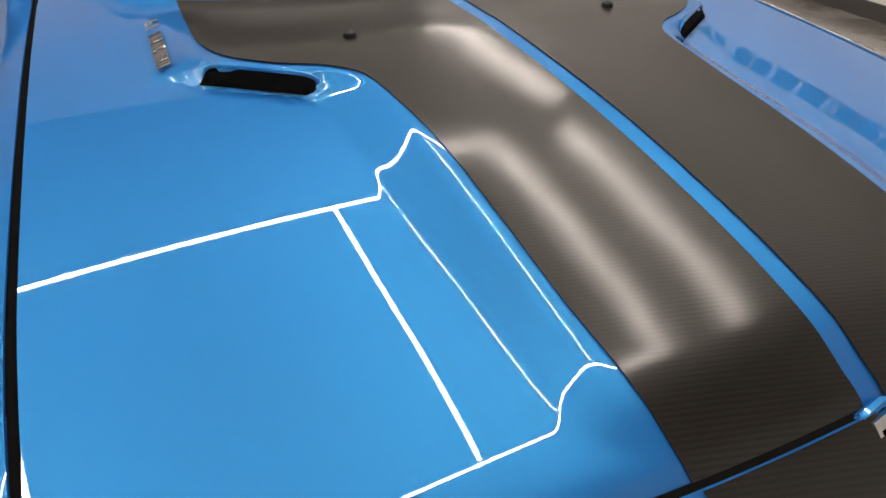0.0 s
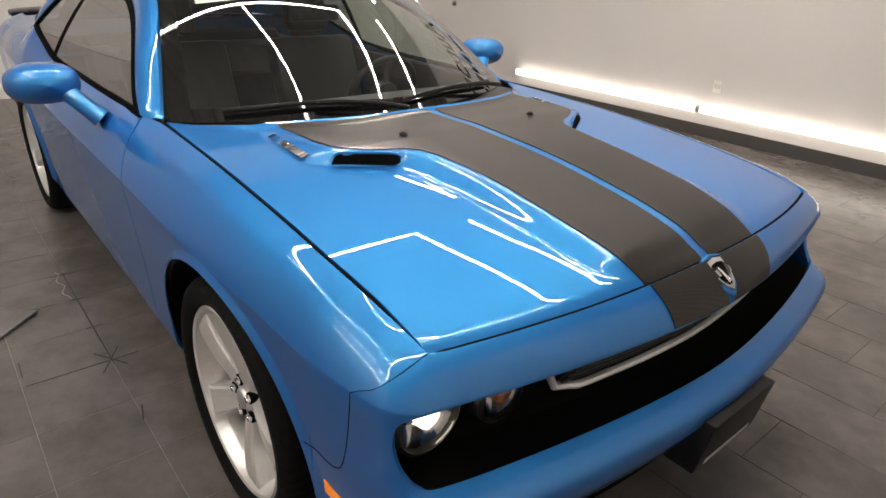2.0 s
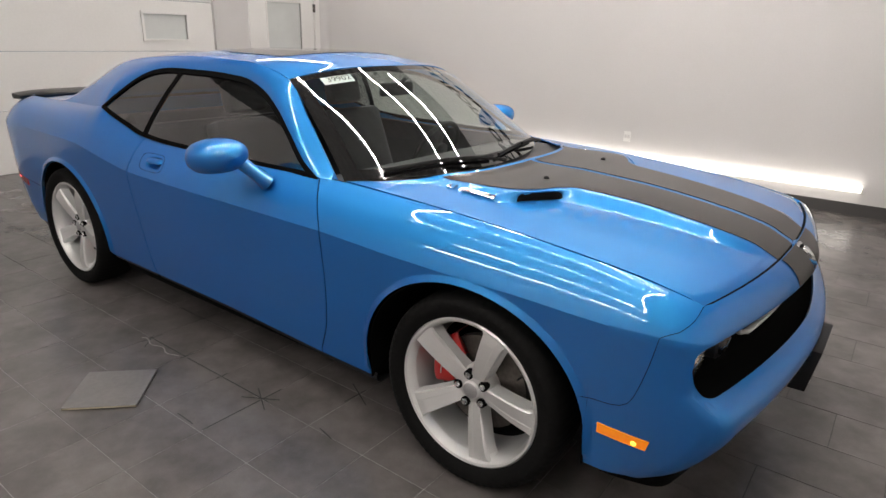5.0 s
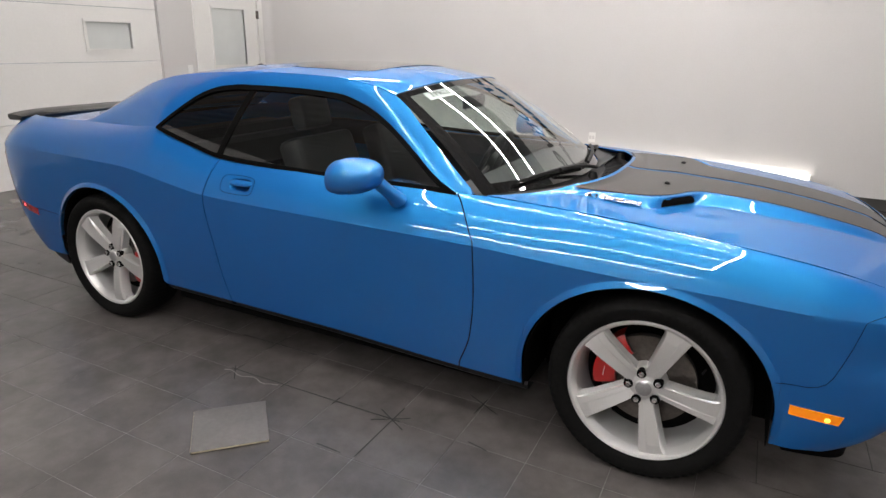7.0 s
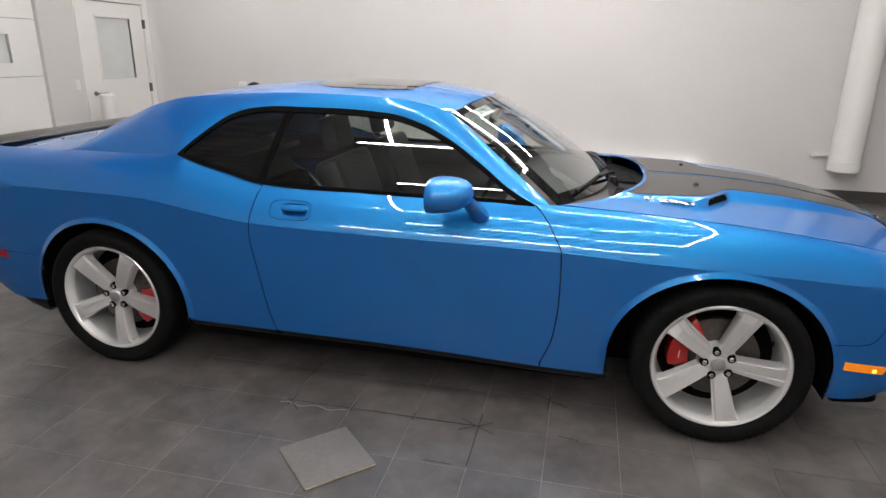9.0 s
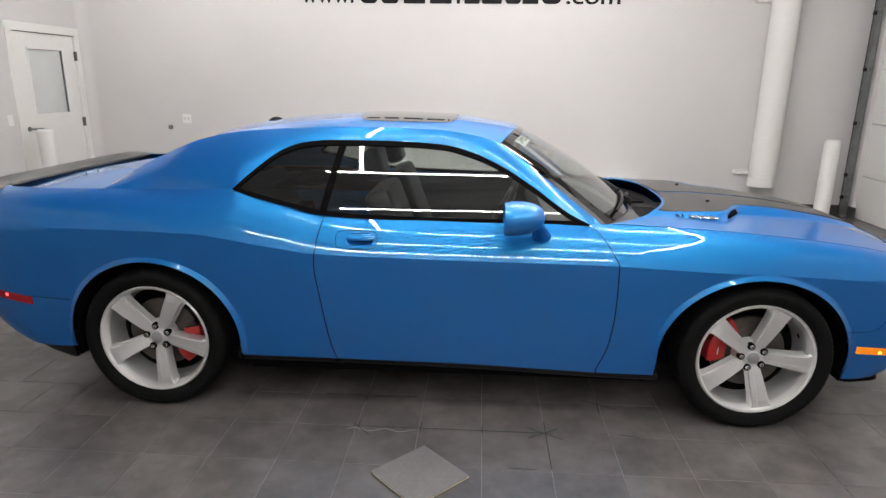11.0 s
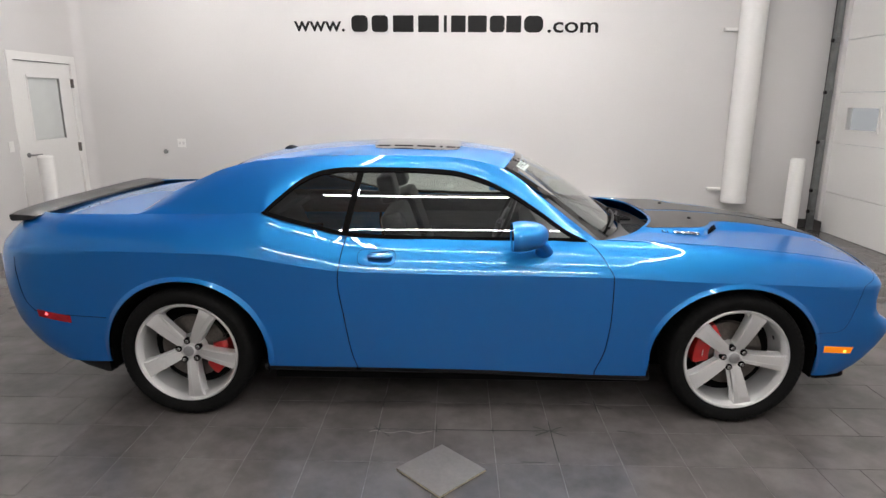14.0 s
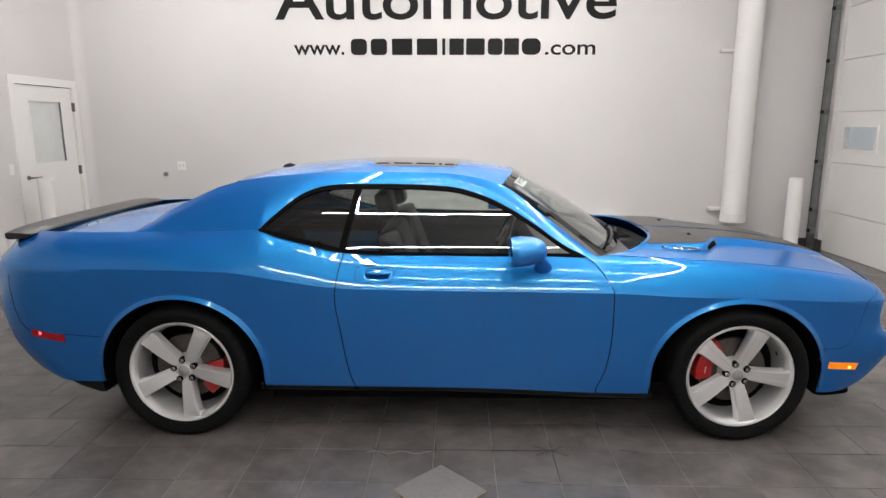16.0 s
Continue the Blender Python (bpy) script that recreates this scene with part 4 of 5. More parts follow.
# tail
TAIL = curve((0.290, 0.40), (0.33, 0.50), (0.40, 0.595), (0.53, 0.690), (0.70, 0.722), (0.84, 0.715), (0.93, 0.680), (1.0, 0.620), (1.09, 0.53))
for sign in (-1, 1):
    rows = []
    for p in span(0, math.pi / 2, 36):
        col = []
        for f in span(0, 1, 26):
            z = 0.295 + (crease_z(-1.95) - 0.295) * f
            c, s = math.cos(p), math.sin(p)
            col.append((-1.95 - TAIL(z) * max(c, 0) ** (2 / 3.3), sign * side_y(-1.95, z) * max(s, 0) ** (2 / 3.3), z))
        for f in span(0, 1, 9)[1:]:
            z = crease_z(-1.95) + (top_z(-1.95) - crease_z(-1.95)) * f
            c, s = math.cos(p), math.sin(p)
            col.append((-1.95 - TAIL(z) * max(c, 0) ** (2 / 3.3), sign * side_y(-1.95, z) * max(s, 0) ** (2 / 3.3), z))
        rows.append(col)
    bumper = panel("rear_bumper", rows, BLUE, car, "blue rear bumper cover", out=(-1.9, 0, 0.5))
    low_rows = [[(-1.93 - r * max(math.cos(p), 0) ** (2 / 3.3), sign * w * max(math.sin(p), 0) ** (2 / 3.3), z) for r, w, z in ((0.40, 0.872, 0.305), (0.385, 0.875, 0.290), (0.30, 0.868, 0.255), (0.12, 0.86, 0.225), (0.0, 0.78, 0.215))] for p in span(0, math.pi / 2, 26)]
    panel("diffuser", low_rows, BLACK, bumper, "black lower rear panel", out=(-1.9, 0, 0.5))
    mk = []
    for u in span(0, 1, 8):
        col = []
        for v in span(0, 1, 4):
            x, z = -2.092 - 0.187 * u, 0.532 + 0.030 * u + 0.040 * (v - 0.25)
            c = ((-1.95 - x) / TAIL(z)) ** 3.3
            col.append((x, sign * (side_y(-1.95, z) * (1 - c) ** (1 / 3.3) + 0.004), z))
        mk.append(col)
    marker = panel("side_marker", mk, RED_LENS, bumper, "lit red side marker lens", out=(-1.9, 0, 0.4), thick=0.006)
    c = Vector(mk[5][2])
    part("bulb", lathe_bm([(0.0001, sign * 0.0036), (0.008, sign * 0.002), (0.012, sign * -0.006)], 12, "y", c), RED_GLOW, marker, "lit red bulb")
    seam = []
    for z, x in ((0.555, -1.90), (0.558, -1.95), (0.566, -2.10), (0.572, -2.25), (0.585, -2.30), (0.63, -2.345), (0.70, -2.365), (0.80, -2.375), (0.88, -2.37)):
        c = (max(-1.95 - x, 0) / TAIL(z)) ** 3.3
        seam.append((x, sign * ((side_y(-1.95, z) if x < -1.95 else side_y(x, z)) * (1 - c) ** (1 / 3.3) + 0.0006), z))
    part("seam", tube_bm(seam, 0.0016, 6), DARK, bumper, "thin dark panel seam")

# boot lid
rows = []
for x in span(-1.66, -2.40, 24):
    row = []
    for v in span(-1, 1, 41):
        ye = top_y(x) if x > -1.95 else 0.745 * max(1 - ((-1.95 - x) / 0.46) ** 3.3, 0.02) ** (1 / 3.3)
        ze = top_z(max(x, -1.95)) - 0.004 + (0.0 if x > -1.95 else -0.06 * ((-1.95 - x) / 0.45) ** 2)
        row.append((x, v * (ye - 0.004), ze + 0.022 * (1 - v ** 2)))
    rows.append(row)
boot = panel("boot_lid", rows, BLUE, car, "blue boot lid", out=(-1.9, 0, 0.3))
sp = []
for v in span(-1, 1, 41):
    e = 1 - 0.55 * abs(v) ** 8
    y = 0.79 * v
    x0 = -2.395 + 0.020 * abs(v) ** 3
    z0 = 1.078
    sp.append([(x0 - 0.11 * 0.3, y, z0 - 0.045 * e), (x0 - 0.045, y, z0 - 0.01), (x0 - 0.045, y, z0 + 0.028 * e), (x0 - 0.03, y, z0 + 0.034 * e), (x0 + 0.04, y, z0 + 0.027 * e), (x0 + 0.095, y, z0 + 0.016 * e), (x0 + 0.102, y, z0 + 0.006), (x0 + 0.07, y, z0 - 0.03 * e)])
bm = grid_bm(sp, None, wrap_v=True)
bmesh.ops.holes_fill(bm, edges=[e for e in bm.edges if e.is_boundary])
bmesh.ops.recalc_face_normals(bm, faces=bm.faces)
part("spoiler", bm, SATIN, car, "satin black boot spoiler", smooth=40)

# ---- cabin shell ----
ditch_y = curve((-1.74, 0.640), (-1.45, 0.605), (-1.1, 0.575), (-0.4, 0.580), (0.1, 0.595), (0.234, 0.602), (0.45, 0.680), (0.72, 0.782))
ditch_z = curve((-1.74, 1.108), (-1.6, 1.194), (-1.47, 1.256), (-1.3, 1.328), (-1.15, 1.362), (-0.9, 1.386), (-0.5, 1.402), (-0.1, 1.396), (0.1, 1.372), (0.234, 1.334), (0.45, 1.185), (0.60, 1.072), (0.72, 0.984))
roof_mid = curve((-1.95, 1.115), (-1.65, 1.225), (-1.4, 1.318), (-1.25, 1.362), (-1.08, 1.398), (-0.78, 1.430), (-0.42, 1.447), (-0.06, 1.440), (0.156, 1.417), (0.34, 1.388))
win_low = curve((-1.04, 1.122), (-0.94, 1.092), (-0.77, 1.050), (-0.62, 1.016), (-0.35, 0.996), (0.25, 0.985), (0.66, 0.985))
win_high = curve((-1.04, 1.1225), (-0.97, 1.190), (-0.815, 1.304), (-0.729, 1.330), (-0.605, 1.341), (-0.36, 1.340), (-0.054, 1.326), (0.10, 1.291), (0.25, 1.229), (0.405, 1.137), (0.565, 1.030), (0.66, 0.9855))


GA, GB, GC = np.polyfit([0.62, -0.35, -1.04], [0.825, 0.848, 0.905], 2)


def glass_y(x, z):
    """Half-width of the side glass, leaning in as it rises."""
    return GA * x * x + GB * x + GC + 0.004 - 0.41 * (z - 0.985) - 0.62 * max(z - 0.985, 0.0) ** 2


def cabin_y(x, z, inset=0.0):
    if -1.04 <= x <= 0.66:
        lo = win_high(x)
        ylo = glass_y(x, lo)
        if z <= lo:
            return glass_y(x, z) - inset
    else:
        lo, ylo = top_z(x), top_y(x)
    zd, yd = ditch_z(x), ditch_y(x)
    t = min(max((z - lo) / max(zd - lo, 0.01), 0.0), 1.0)
    return ylo + (yd - ylo) * (0.5 * t + 0.5 * t ** 2.6) - inset


def xs_between(a, b, n):
    return [a + (b - a) * (0.5 - 0.5 * math.cos(math.pi * i / (n - 1))) for i in range(n)]


for sign in (-1, 1):
    rail = []
    for x in span(-1.735, 0.715, 120):
        lo = win_high(x) if -1.04 < x < 0.66 else top_z(x)
        hi = ditch_z(x)
        lo = min(lo, hi - 0.001)
        rail.append([(x, sign * cabin_y(x, lo + (hi - lo) * f), lo + (hi - lo) * f) for f in span(0, 1, 12)] + [(x, sign * (ditch_y(x) - 0.010), hi - 0.008)])
    body = panel("roof_rail", rail, BLUE, car, "blue windscreen pillar, roof rail and broad rear pillar", out=(-0.4, 0, 1.0), thick=0.004, smooth=28)
    # glass, split by the door's rear edge
    def split(z):
        return -0.600 + 0.075 * (z - 1.0) / 0.34
    for kind, a, b in (("door", 0, 1), ("quarter", 0, 1)):
        rows = []
        for f in xs_between(0, 1, 34):
            col = []
            for g in span(0, 1, 12):
                if kind == "door":
                    x = -0.60 + (0.655 + 0.60) * f
                else:
                    x = -1.038 + (-0.60 + 1.038) * f
                lo, hi = win_low(x), win_high(x)
                z = lo + (hi - lo) * g
                x2 = x + (split(z) + 0.60) * (1 - (f if kind == "door" else 1 - f))
                lo, hi = win_low(x2), win_high(x2)
                z = lo + (hi - lo) * g
                col.append((x2, sign * cabin_y(x2, z, 0.006), z))
            rows.append(col)
        g = panel("door_glass" if kind == "door" else "quarter_glass", rows, SIDE_GLASS if kind == "door" else QUARTER_GLASS, body, "dark tinted side glass", out=(-0.2, 0, 0.9), thick=0)
        g.visible_shadow = False
    def trim(name, f, g, a, b, n=70, proud=0.004):
        rows = [[(x, sign * cabin_y(x, z, -proud), z) for z in (f(x), (f(x) * 2 + g(x)) / 3, (f(x) + g(x) * 2) / 3, g(x))] for x in xs_between(a, b, n)]
        panel(name, rows, PILLAR_BLACK, body, "black window trim", out=(-0.2, 0, 0.9), thick=0.010)
    trim("window_trim", lambda x: win_low(x) - 0.004, lambda x: min(win_low(x) + 0.016, max(win_high(x), win_low(x) + 0.004)), -1.045, 0.66)
    trim("window_trim", lambda x: max(win_high(x) - 0.020, win_low(x)), lambda x: win_high(x) + 0.003, -1.045, 0.66)
    rows = [[(split(z) + d, sign * cabin_y(split(z) + d, z, 0.003), z) for d in (-0.030, -0.02, -0.005, 0.004)] for z in span(1.012, 1.335, 14)]
    panel("window_post", rows, PILLAR_BLACK, body, "black pillar between the side windows", out=(-0.2, 0, 0.9), thick=0.01)

rows = []
for f in span(0, 1, 60):
    row = []
    for v in span(-1, 1, 41):
        xh, xr = 0.340 - 0.106 * abs(v) ** 2, -1.26 + 0.04 * v * v
        x = xr + (xh - xr) * f
        yd, zd, zm = ditch_y(min(x, 0.234)) - 0.006, ditch_z(min(x, 0.234)), roof_mid(x)
        row.append((x, v * yd, zm - (zm - zd) * abs(v) ** 2.4 + 0.001))
    rows.append(row)
roof = panel("roof", rows, BLUE, car, "blue roof with a dark glass sunroof", out=(-0.4, 0, 0.8), thick=0.004)


def roof_z(x, y):
    yd = ditch_y(x) - 0.006
    return roof_mid(x) - (roof_mid(x) - ditch_z(x)) * (abs(y) / yd) ** 2.4 + 0.001


rows = []
for f in span(0, 1, 24):
    row = []
    for g in span(-1, 1, 28):
        c = 1 - 0.10 * abs(2 * f - 1) ** 6
        r = 1 - 0.06 * abs(g) ** 6
        x, y = -0.255 + (2 * f - 1) * 0.255 * r, g * 0.43 * c
        row.append((x, y, roof_z(x, y) + 0.0018))
    rows.append(row)
SUNROOF = material("dark_roof_glass", (0.008, 0.008, 0.009), rough=0.04, coat=0.5)
panel("sunroof", rows, SUNROOF, roof, "dark glass sunroof panel", out=(-0.4, 0, 0.8), thick=0.001, offset=1.0)
fin = []
for f in span(0, 1, 12):
    w = 0.017 * math.sin(math.pi * min(f * 0.9 + 0.08, 1)) ** 0.6
    h = 0.019 * (1 - (f - 0.45) ** 2 * 3.2)
    x = -1.13 + 0.085 * f
    zb = roof_z(x, 0) - 0.002
    fin.append([(x, w * math.cos(a), zb + max(h, 0.004) * max(math.sin(a), 0.0) ** 0.8) for a in span(0, math.pi, 9)])
part("antenna", grid_bm(fin, (-1.09, 0, 1.38)), BLACK, roof, "small black roof antenna")

# rear window
rows = []
for x in span(-1.275, -1.73, 24):
    xx = max(x, -1.735)
    row = []
    for v in span(-1, 1, 31):
        yd, zd = ditch_y(xx) - 0.006, ditch_z(xx) - (0.09 if x < -1.735 else 0) * (-1.735 - x)
        crown_z = max(roof_mid(x) - zd, 0.0) * (1 - step(-1.27, -1.40, x))
        row.append((x, v * (yd - 0.012), zd - 0.008 - 0.022 * step(-1.27, -1.5, x) + crown_z * (1 - abs(v) ** 3)))
    rows.append(row)
panel("rear_window", rows, SUNROOF, car, "dark rear window", out=(-1.2, 0, 0.8), thick=0.004)


# windscreen
def screen(v, t):
    """v across (-1 to 1), t from the cowl (0) to the roof (1)."""
    a = Vector((0.985 - 0.235 * abs(v) ** 2.2, 0.768 * v, 0.972 + 0.004 * abs(v)))
    b = Vector((0.344 - 0.106 * abs(v) ** 2, 0.596 * v, 1.387 - 0.052 * abs(v) ** 2.4))
    q = a.lerp(b, t)
    n = Vector((0.5, 0, 0.85)) * (0.030 * (1 - 0.5 * v * v) * math.sin(math.pi * t))
    return q + n


def inside(v, t):
    return abs(v) < 0.915 and 0.085 < t < 0.945


VS = sorted(set(span(-1, 1, 41)) | {-0.915, 0.915})
TS = sorted(set(span(0, 1, 25)) | {0.085, 0.945})
pts = [[tuple(screen(v, t)) for t in TS] for v in VS]
centre_in = lambda i, j: inside((VS[i] + VS[i + 1]) / 2, (TS[j] + TS[j + 1]) / 2)
windshield = panel("windscreen", pts, WINDSHIELD, car, "greenish laminated windscreen", out=(0, 0, 0.9), thick=0, skip=lambda i, j: not centre_in(i, j))
windshield.visible_shadow = False
FRIT = material("black_glass_border", (0.006, 0.006, 0.006), rough=0.05, coat=0.6)
panel("glass_border", pts, FRIT, windshield, "black printed glass border", out=(0, 0, 0.9), thick=0, skip=centre_in)
# stock sticker inside the glass
a, b, c = screen(-0.80, 0.86), screen(-0.56, 0.86), screen(-0.80, 0.94)
u, w = (b - a), (c - a)
off = Vector((0.5, 0, 0.85)) * 0.002
bm = bmesh.new()
vs = [bm.verts.new(p + off) for p in (a, a + u, a + u + w, a + w)]
bm.faces.new(vs)
sticker = part("sticker", bm, material("pale_sticker", (0.42, 0.50, 0.46), rough=0.6), windshield, "pale handwritten stock sticker", smooth=0)
c = bpy.data.curves.new("numeral", "FONT")
c.body, c.size = "39902", 0.05
c.materials.append(LETTER)
t = new("numeral", c)
t.parent = sticker
ex, ey = u.normalized(), (w - w.project(u)).normalized()
m = Matrix((ex, ey, ex.cross(ey))).transposed().to_4x4()
t.matrix_local = Matrix.Translation(a + u * 0.14 + w * 0.28 + off * 2) @ m

# cowl and wipers
rows = []
for v in span(-1, 1, 41):
    xr = max(hood_rear(0.785 * v), 0.785)
    a = screen(v, 0.0)
    front = max(xr + 0.03, a.x + 0.05)
    rows.append([(a.x - 0.02, a.y, a.z - 0.004), (a.x + 0.015, a.y, a.z - 0.020)] + [(a.x + 0.015 + (front - a.x - 0.015) * f, a.y + (0.785 * v - a.y) * f, a.z - 0.020 - 0.030 * math.sin(math.pi * f) ** 0.5 - 0.008 * f) for f in (0.2, 0.4, 0.6, 0.8, 1.0)])
cowl = panel("cowl", rows, BLACK, car, "black plastic scuttle panel", out=(0.9, 0, 0.5), thick=0.004)
for k in (-1, 1):
    for y in span(0.10, 0.58, 13):
        a = screen(y / 0.77, 0.0)
        part("vent_slat", box_bm(a.x + 0.03, k * y - 0.006, a.z - 0.052, max(hood_rear(y) - 0.01, a.x + 0.04), k * y + 0.006, a.z - 0.036, 0.002), BLACK, cowl)
    a = screen(0.30, 0.0)
    part("pivot_cover", lathe_bm([(0.0001, 0.022), (0.016, 0.018), (0.024, 0.0), (0.028, -0.03)], 16, "z", (a.x + 0.045, k * 0.33 + 0.30, a.z - 0.012)), BLACK, cowl, "black wiper pivot")
for y0, y1, piv in ((-0.62, -0.02, 0.02), (0.03, 0.60, 0.66)):
    blade = []
    for f in span(0, 1, 14):
        y = y0 + (y1 - y0) * f
        v = y / 0.77
        q = screen(v, 0.045 + 0.03 * math.sin(math.pi * f))
        blade.append(q + Vector((0.012, 0, 0.016)))
    wiper = part("wiper", tube_bm(blade, 0.009, 6), BLACK, car, "black windscreen wiper")
    arm = []
    for f in span(0, 1, 8):
        y = piv + ((y0 + y1) / 2 - piv) * f
        q = screen(y / 0.77, 0.0 + 0.07 * f)
        arm.append(q + Vector((0.03 - 0.01 * f, 0, 0.02 + 0.012 * math.sin(math.pi * f))))
    part("arm", tube_bm(arm, 0.009, 6), BLACK, wiper)

# mirrors
for sign in (-1, 1):
    m_ob = empty("mirror")
    m_ob.parent = car
    m_ob["label"] = "blue door mirror on a short stalk"
    rows = []
    for f in span(0, 1, 20):
        xx = 0.250 + 0.180 * f
        r = (1 - (f ** 3.2)) ** 0.5 * (0.93 + 0.07 * min(f * 6, 1)) if f < 1 else 0.001
        ring = []
        for a in span(0, 2 * math.pi, 33)[:-1]:
            ca, sa = math.cos(a), math.sin(a)
            ring.append((xx, sign * (1.038 + 0.118 * r * math.copysign(abs(ca) ** 0.8, ca)), 1.050 + 0.014 * f + 0.072 * r * math.copysign(abs(sa) ** 0.85, sa)))
        rows.append(ring)
    shell = part("shell", grid_bm(rows, (0.27, sign * 1.035, 1.06), wrap_v=True), BLUE, m_ob)
    part("mirror_glass", grid_bm([[(0.255, sign * (1.040 + 0.104 * r * math.cos(a)), 1.053 + 0.054 * r * math.sin(a)) for a in span(0, 2 * math.pi, 29)[:-1]] for r in (0.001, 0.5, 1.0)], (0.3, sign * 1.035, 1.05), wrap_v=True), CHROME, m_ob, "mirror glass")
    part("stalk", tube_bm([(0.375, sign * 0.985, 1.035), (0.400, sign * 0.955, 1.000), (0.420, sign * 0.925, 0.968), (0.430, sign * 0.900, 0.942)], [0.040, 0.036, 0.040, 0.047], 18, 0.75), BLUE, m_ob)

# ---- wheels ----
def wheel(x, sign, turn):
    """Tyre, five-spoke rim, disc, caliper and nuts; the outer face looks along sign * y."""
    w = empty("wheel", (x, sign * 0.815, HUB))
    w.parent = car
    w["label"] = "silver five-spoke alloy wheel with a low tyre"
    S = sign
    seg = 216
    prof = [(0.268, 0.085), (0.283, 0.104), (0.305, 0.118), (0.330, 0.121), (0.348, 0.112), (0.358, 0.096), (0.362, 0.080), (0.363, 0.045), (0.363, 0.0), (0.363, -0.05), (0.355, -0.10), (0.33, -0.12), (0.27, -0.09)]
    rings = []
    for k in range(seg):
        a = 2 * math.pi * k / seg
        ring = []
        for i, (r, h) in enumerate(prof):
            if 4 <= i <= 9 and k % 3 == 0:
                r -= 0.003
            tw = 0.004 * (i - 4) if 4 <= i <= 9 else 0
            ring.append((r * math.cos(a + tw), S * h, r * math.sin(a + tw)))
        rings.append(ring)
    bm = grid_bm(rings, None, wrap_u=True)
    bmesh.ops.recalc_face_normals(bm, faces=bm.faces)
    tyre = part("tyre", bm, RUBBER, w, "black low-profile tyre", smooth=35)
    lip = part("rim_lip", lathe_bm([(0.281, S * 0.100), (0.275, S * 0.106), (0.266, S * 0.102), (0.258, S * 0.085), (0.252, S * 0.066)], 72), ALLOY, w, "bright rim lip", smooth=40)
    part("barrel", lathe_bm([(0.2525, S * 0.067), (0.247, S * 0.02), (0.235, S * -0.10)], 72), ALLOY, lip, "dull metal barrel", smooth=40)
    for k in range(5):
        a = radians(turn + 72 * k)
        rows = []
        for f in span(0, 1, 12):
            r = 0.045 + (0.262 - 0.045) * f
            half = 0.027 + 0.017 * f + 0.010 * step(0.88, 1, f)
            depth = 0.062 + 0.034 * math.sin(math.pi * min(f * 0.85, 1) * 0.6) - 0.006 * step(0.85, 1, f)
            row = []
            for q, dz in ((-1.12, -0.055), (-1.0, -0.010), (-0.93, -0.003), (-0.36, 0.0), (-0.30, -0.001), (0.88, 0.004), (1.0, -0.004), (1.12, -0.055)):
                lx, lz = r, q * half
                row.append((lx * math.cos(a) - lz * math.sin(a), S * (depth + dz), lx * math.sin(a) + lz * math.cos(a)))
            rows.append(row)
        g = grid_bm(rows, None)
        bmesh.ops.holes_fill(g, edges=[e for e in g.edges if e.is_boundary])
        bmesh.ops.recalc_face_normals(g, faces=g.faces)
        me = bpy.data.meshes.new("spoke")
        g.to_mesh(me)
        g.free()
        sp_ob = new("spoke", me)
        me.materials.append(ALLOY)
        me.polygons.foreach_set("use_smooth", [True] * len(me.polygons))
        me.set_sharp_from_angle(angle=radians(8))
        sp_ob.parent = w
    hub = part("hub", lathe_bm([(0.0001, S * 0.078), (0.026, S * 0.077), (0.032, S * 0.070), (0.034, S * 0.066), (0.070, S * 0.060), (0.080, S * 0.04), (0.080, S * -0.02)], 40), ALLOY, w)
    part("centre_cap", lathe_bm([(0.0001, S * 0.0815), (0.020, S * 0.081), (0.029, S * 0.076), (0.029, S * 0.065)], 28), CAP, hub, "domed grey centre cap")
    for k in range(5):
        a = radians(turn + 36 + 72 * k)
        part("lug_nut", lathe_bm([(0.0001, S * 0.082), (0.009, S * 0.081), (0.012, S * 0.074), (0.013, S * 0.05)], 8, "y", (0.057 * math.cos(a), 0, 0.057 * math.sin(a))), CHROME, hub, "chrome nut")
        # dark disc on the hub paints the shade of the hole round each nut
        part("nut_pocket", lathe_bm([(0.0001, S * 0.0715), (0.0175, S * 0.0715), (0.0185, S * 0.05)], 16, "y", (0.057 * math.cos(a), 0, 0.057 * math.sin(a))), DARK, hub)
    disc = part("brake_disc", lathe_bm([(0.07, S * 0.005), (0.095, S * -0.005), (0.178, S * -0.005), (0.178, S * -0.032), (0.095, S * -0.032)], 56), STEEL, w, "steel brake disc")
    c0 = 157 if x > 0 else 0
    rows = []
    for f in span(-1, 1, 25):
        a = radians(c0 + (37 if x > 0 else 32) * f + (0 if x > 0 else -18))
        e = 1 - 0.25 * abs(f) ** 4
        rows.append([(r * math.cos(a), S * h, r * math.sin(a)) for r, h in ((0.115, 0.0), (0.118, 0.022 * e), (0.135, 0.034 * e), (0.180, 0.036 * e), (0.200, 0.024 * e), (0.203, -0.05))])
    bm = grid_bm(rows, None)
    bmesh.ops.holes_fill(bm, edges=[e for e in bm.edges if e.is_boundary])
    bmesh.ops.recalc_face_normals(bm, faces=bm.faces)
    caliper = part("caliper", bm, RED, w, "red painted brake caliper", smooth=40)
    if x > 0:
        a0 = radians(178)
        bars = [(r * math.cos(a0 + da), S * 0.0375, r * math.sin(a0 + da)) for r, da in ((0.158, -0.16), (0.158, -0.05), (0.158, 0.06))]
        part("bar", tube_bm(bars, 0.0035, 6, 0.5), DOOR_WHITE, caliper, "pale lettering bar")
    a = radians(turn + 36)
    part("valve", tube_bm([(0.232 * math.cos(a), S * 0.055, 0.232 * math.sin(a)), (0.222 * math.cos(a), S * 0.085, 0.222 * math.sin(a))], 0.004, 6), BLACK, w)
    # dark backing plate behind the disc
    part("backing", lathe_bm([(0.0001, S * -0.06), (0.24, S * -0.06)], 32), DARK, w, smooth=0)
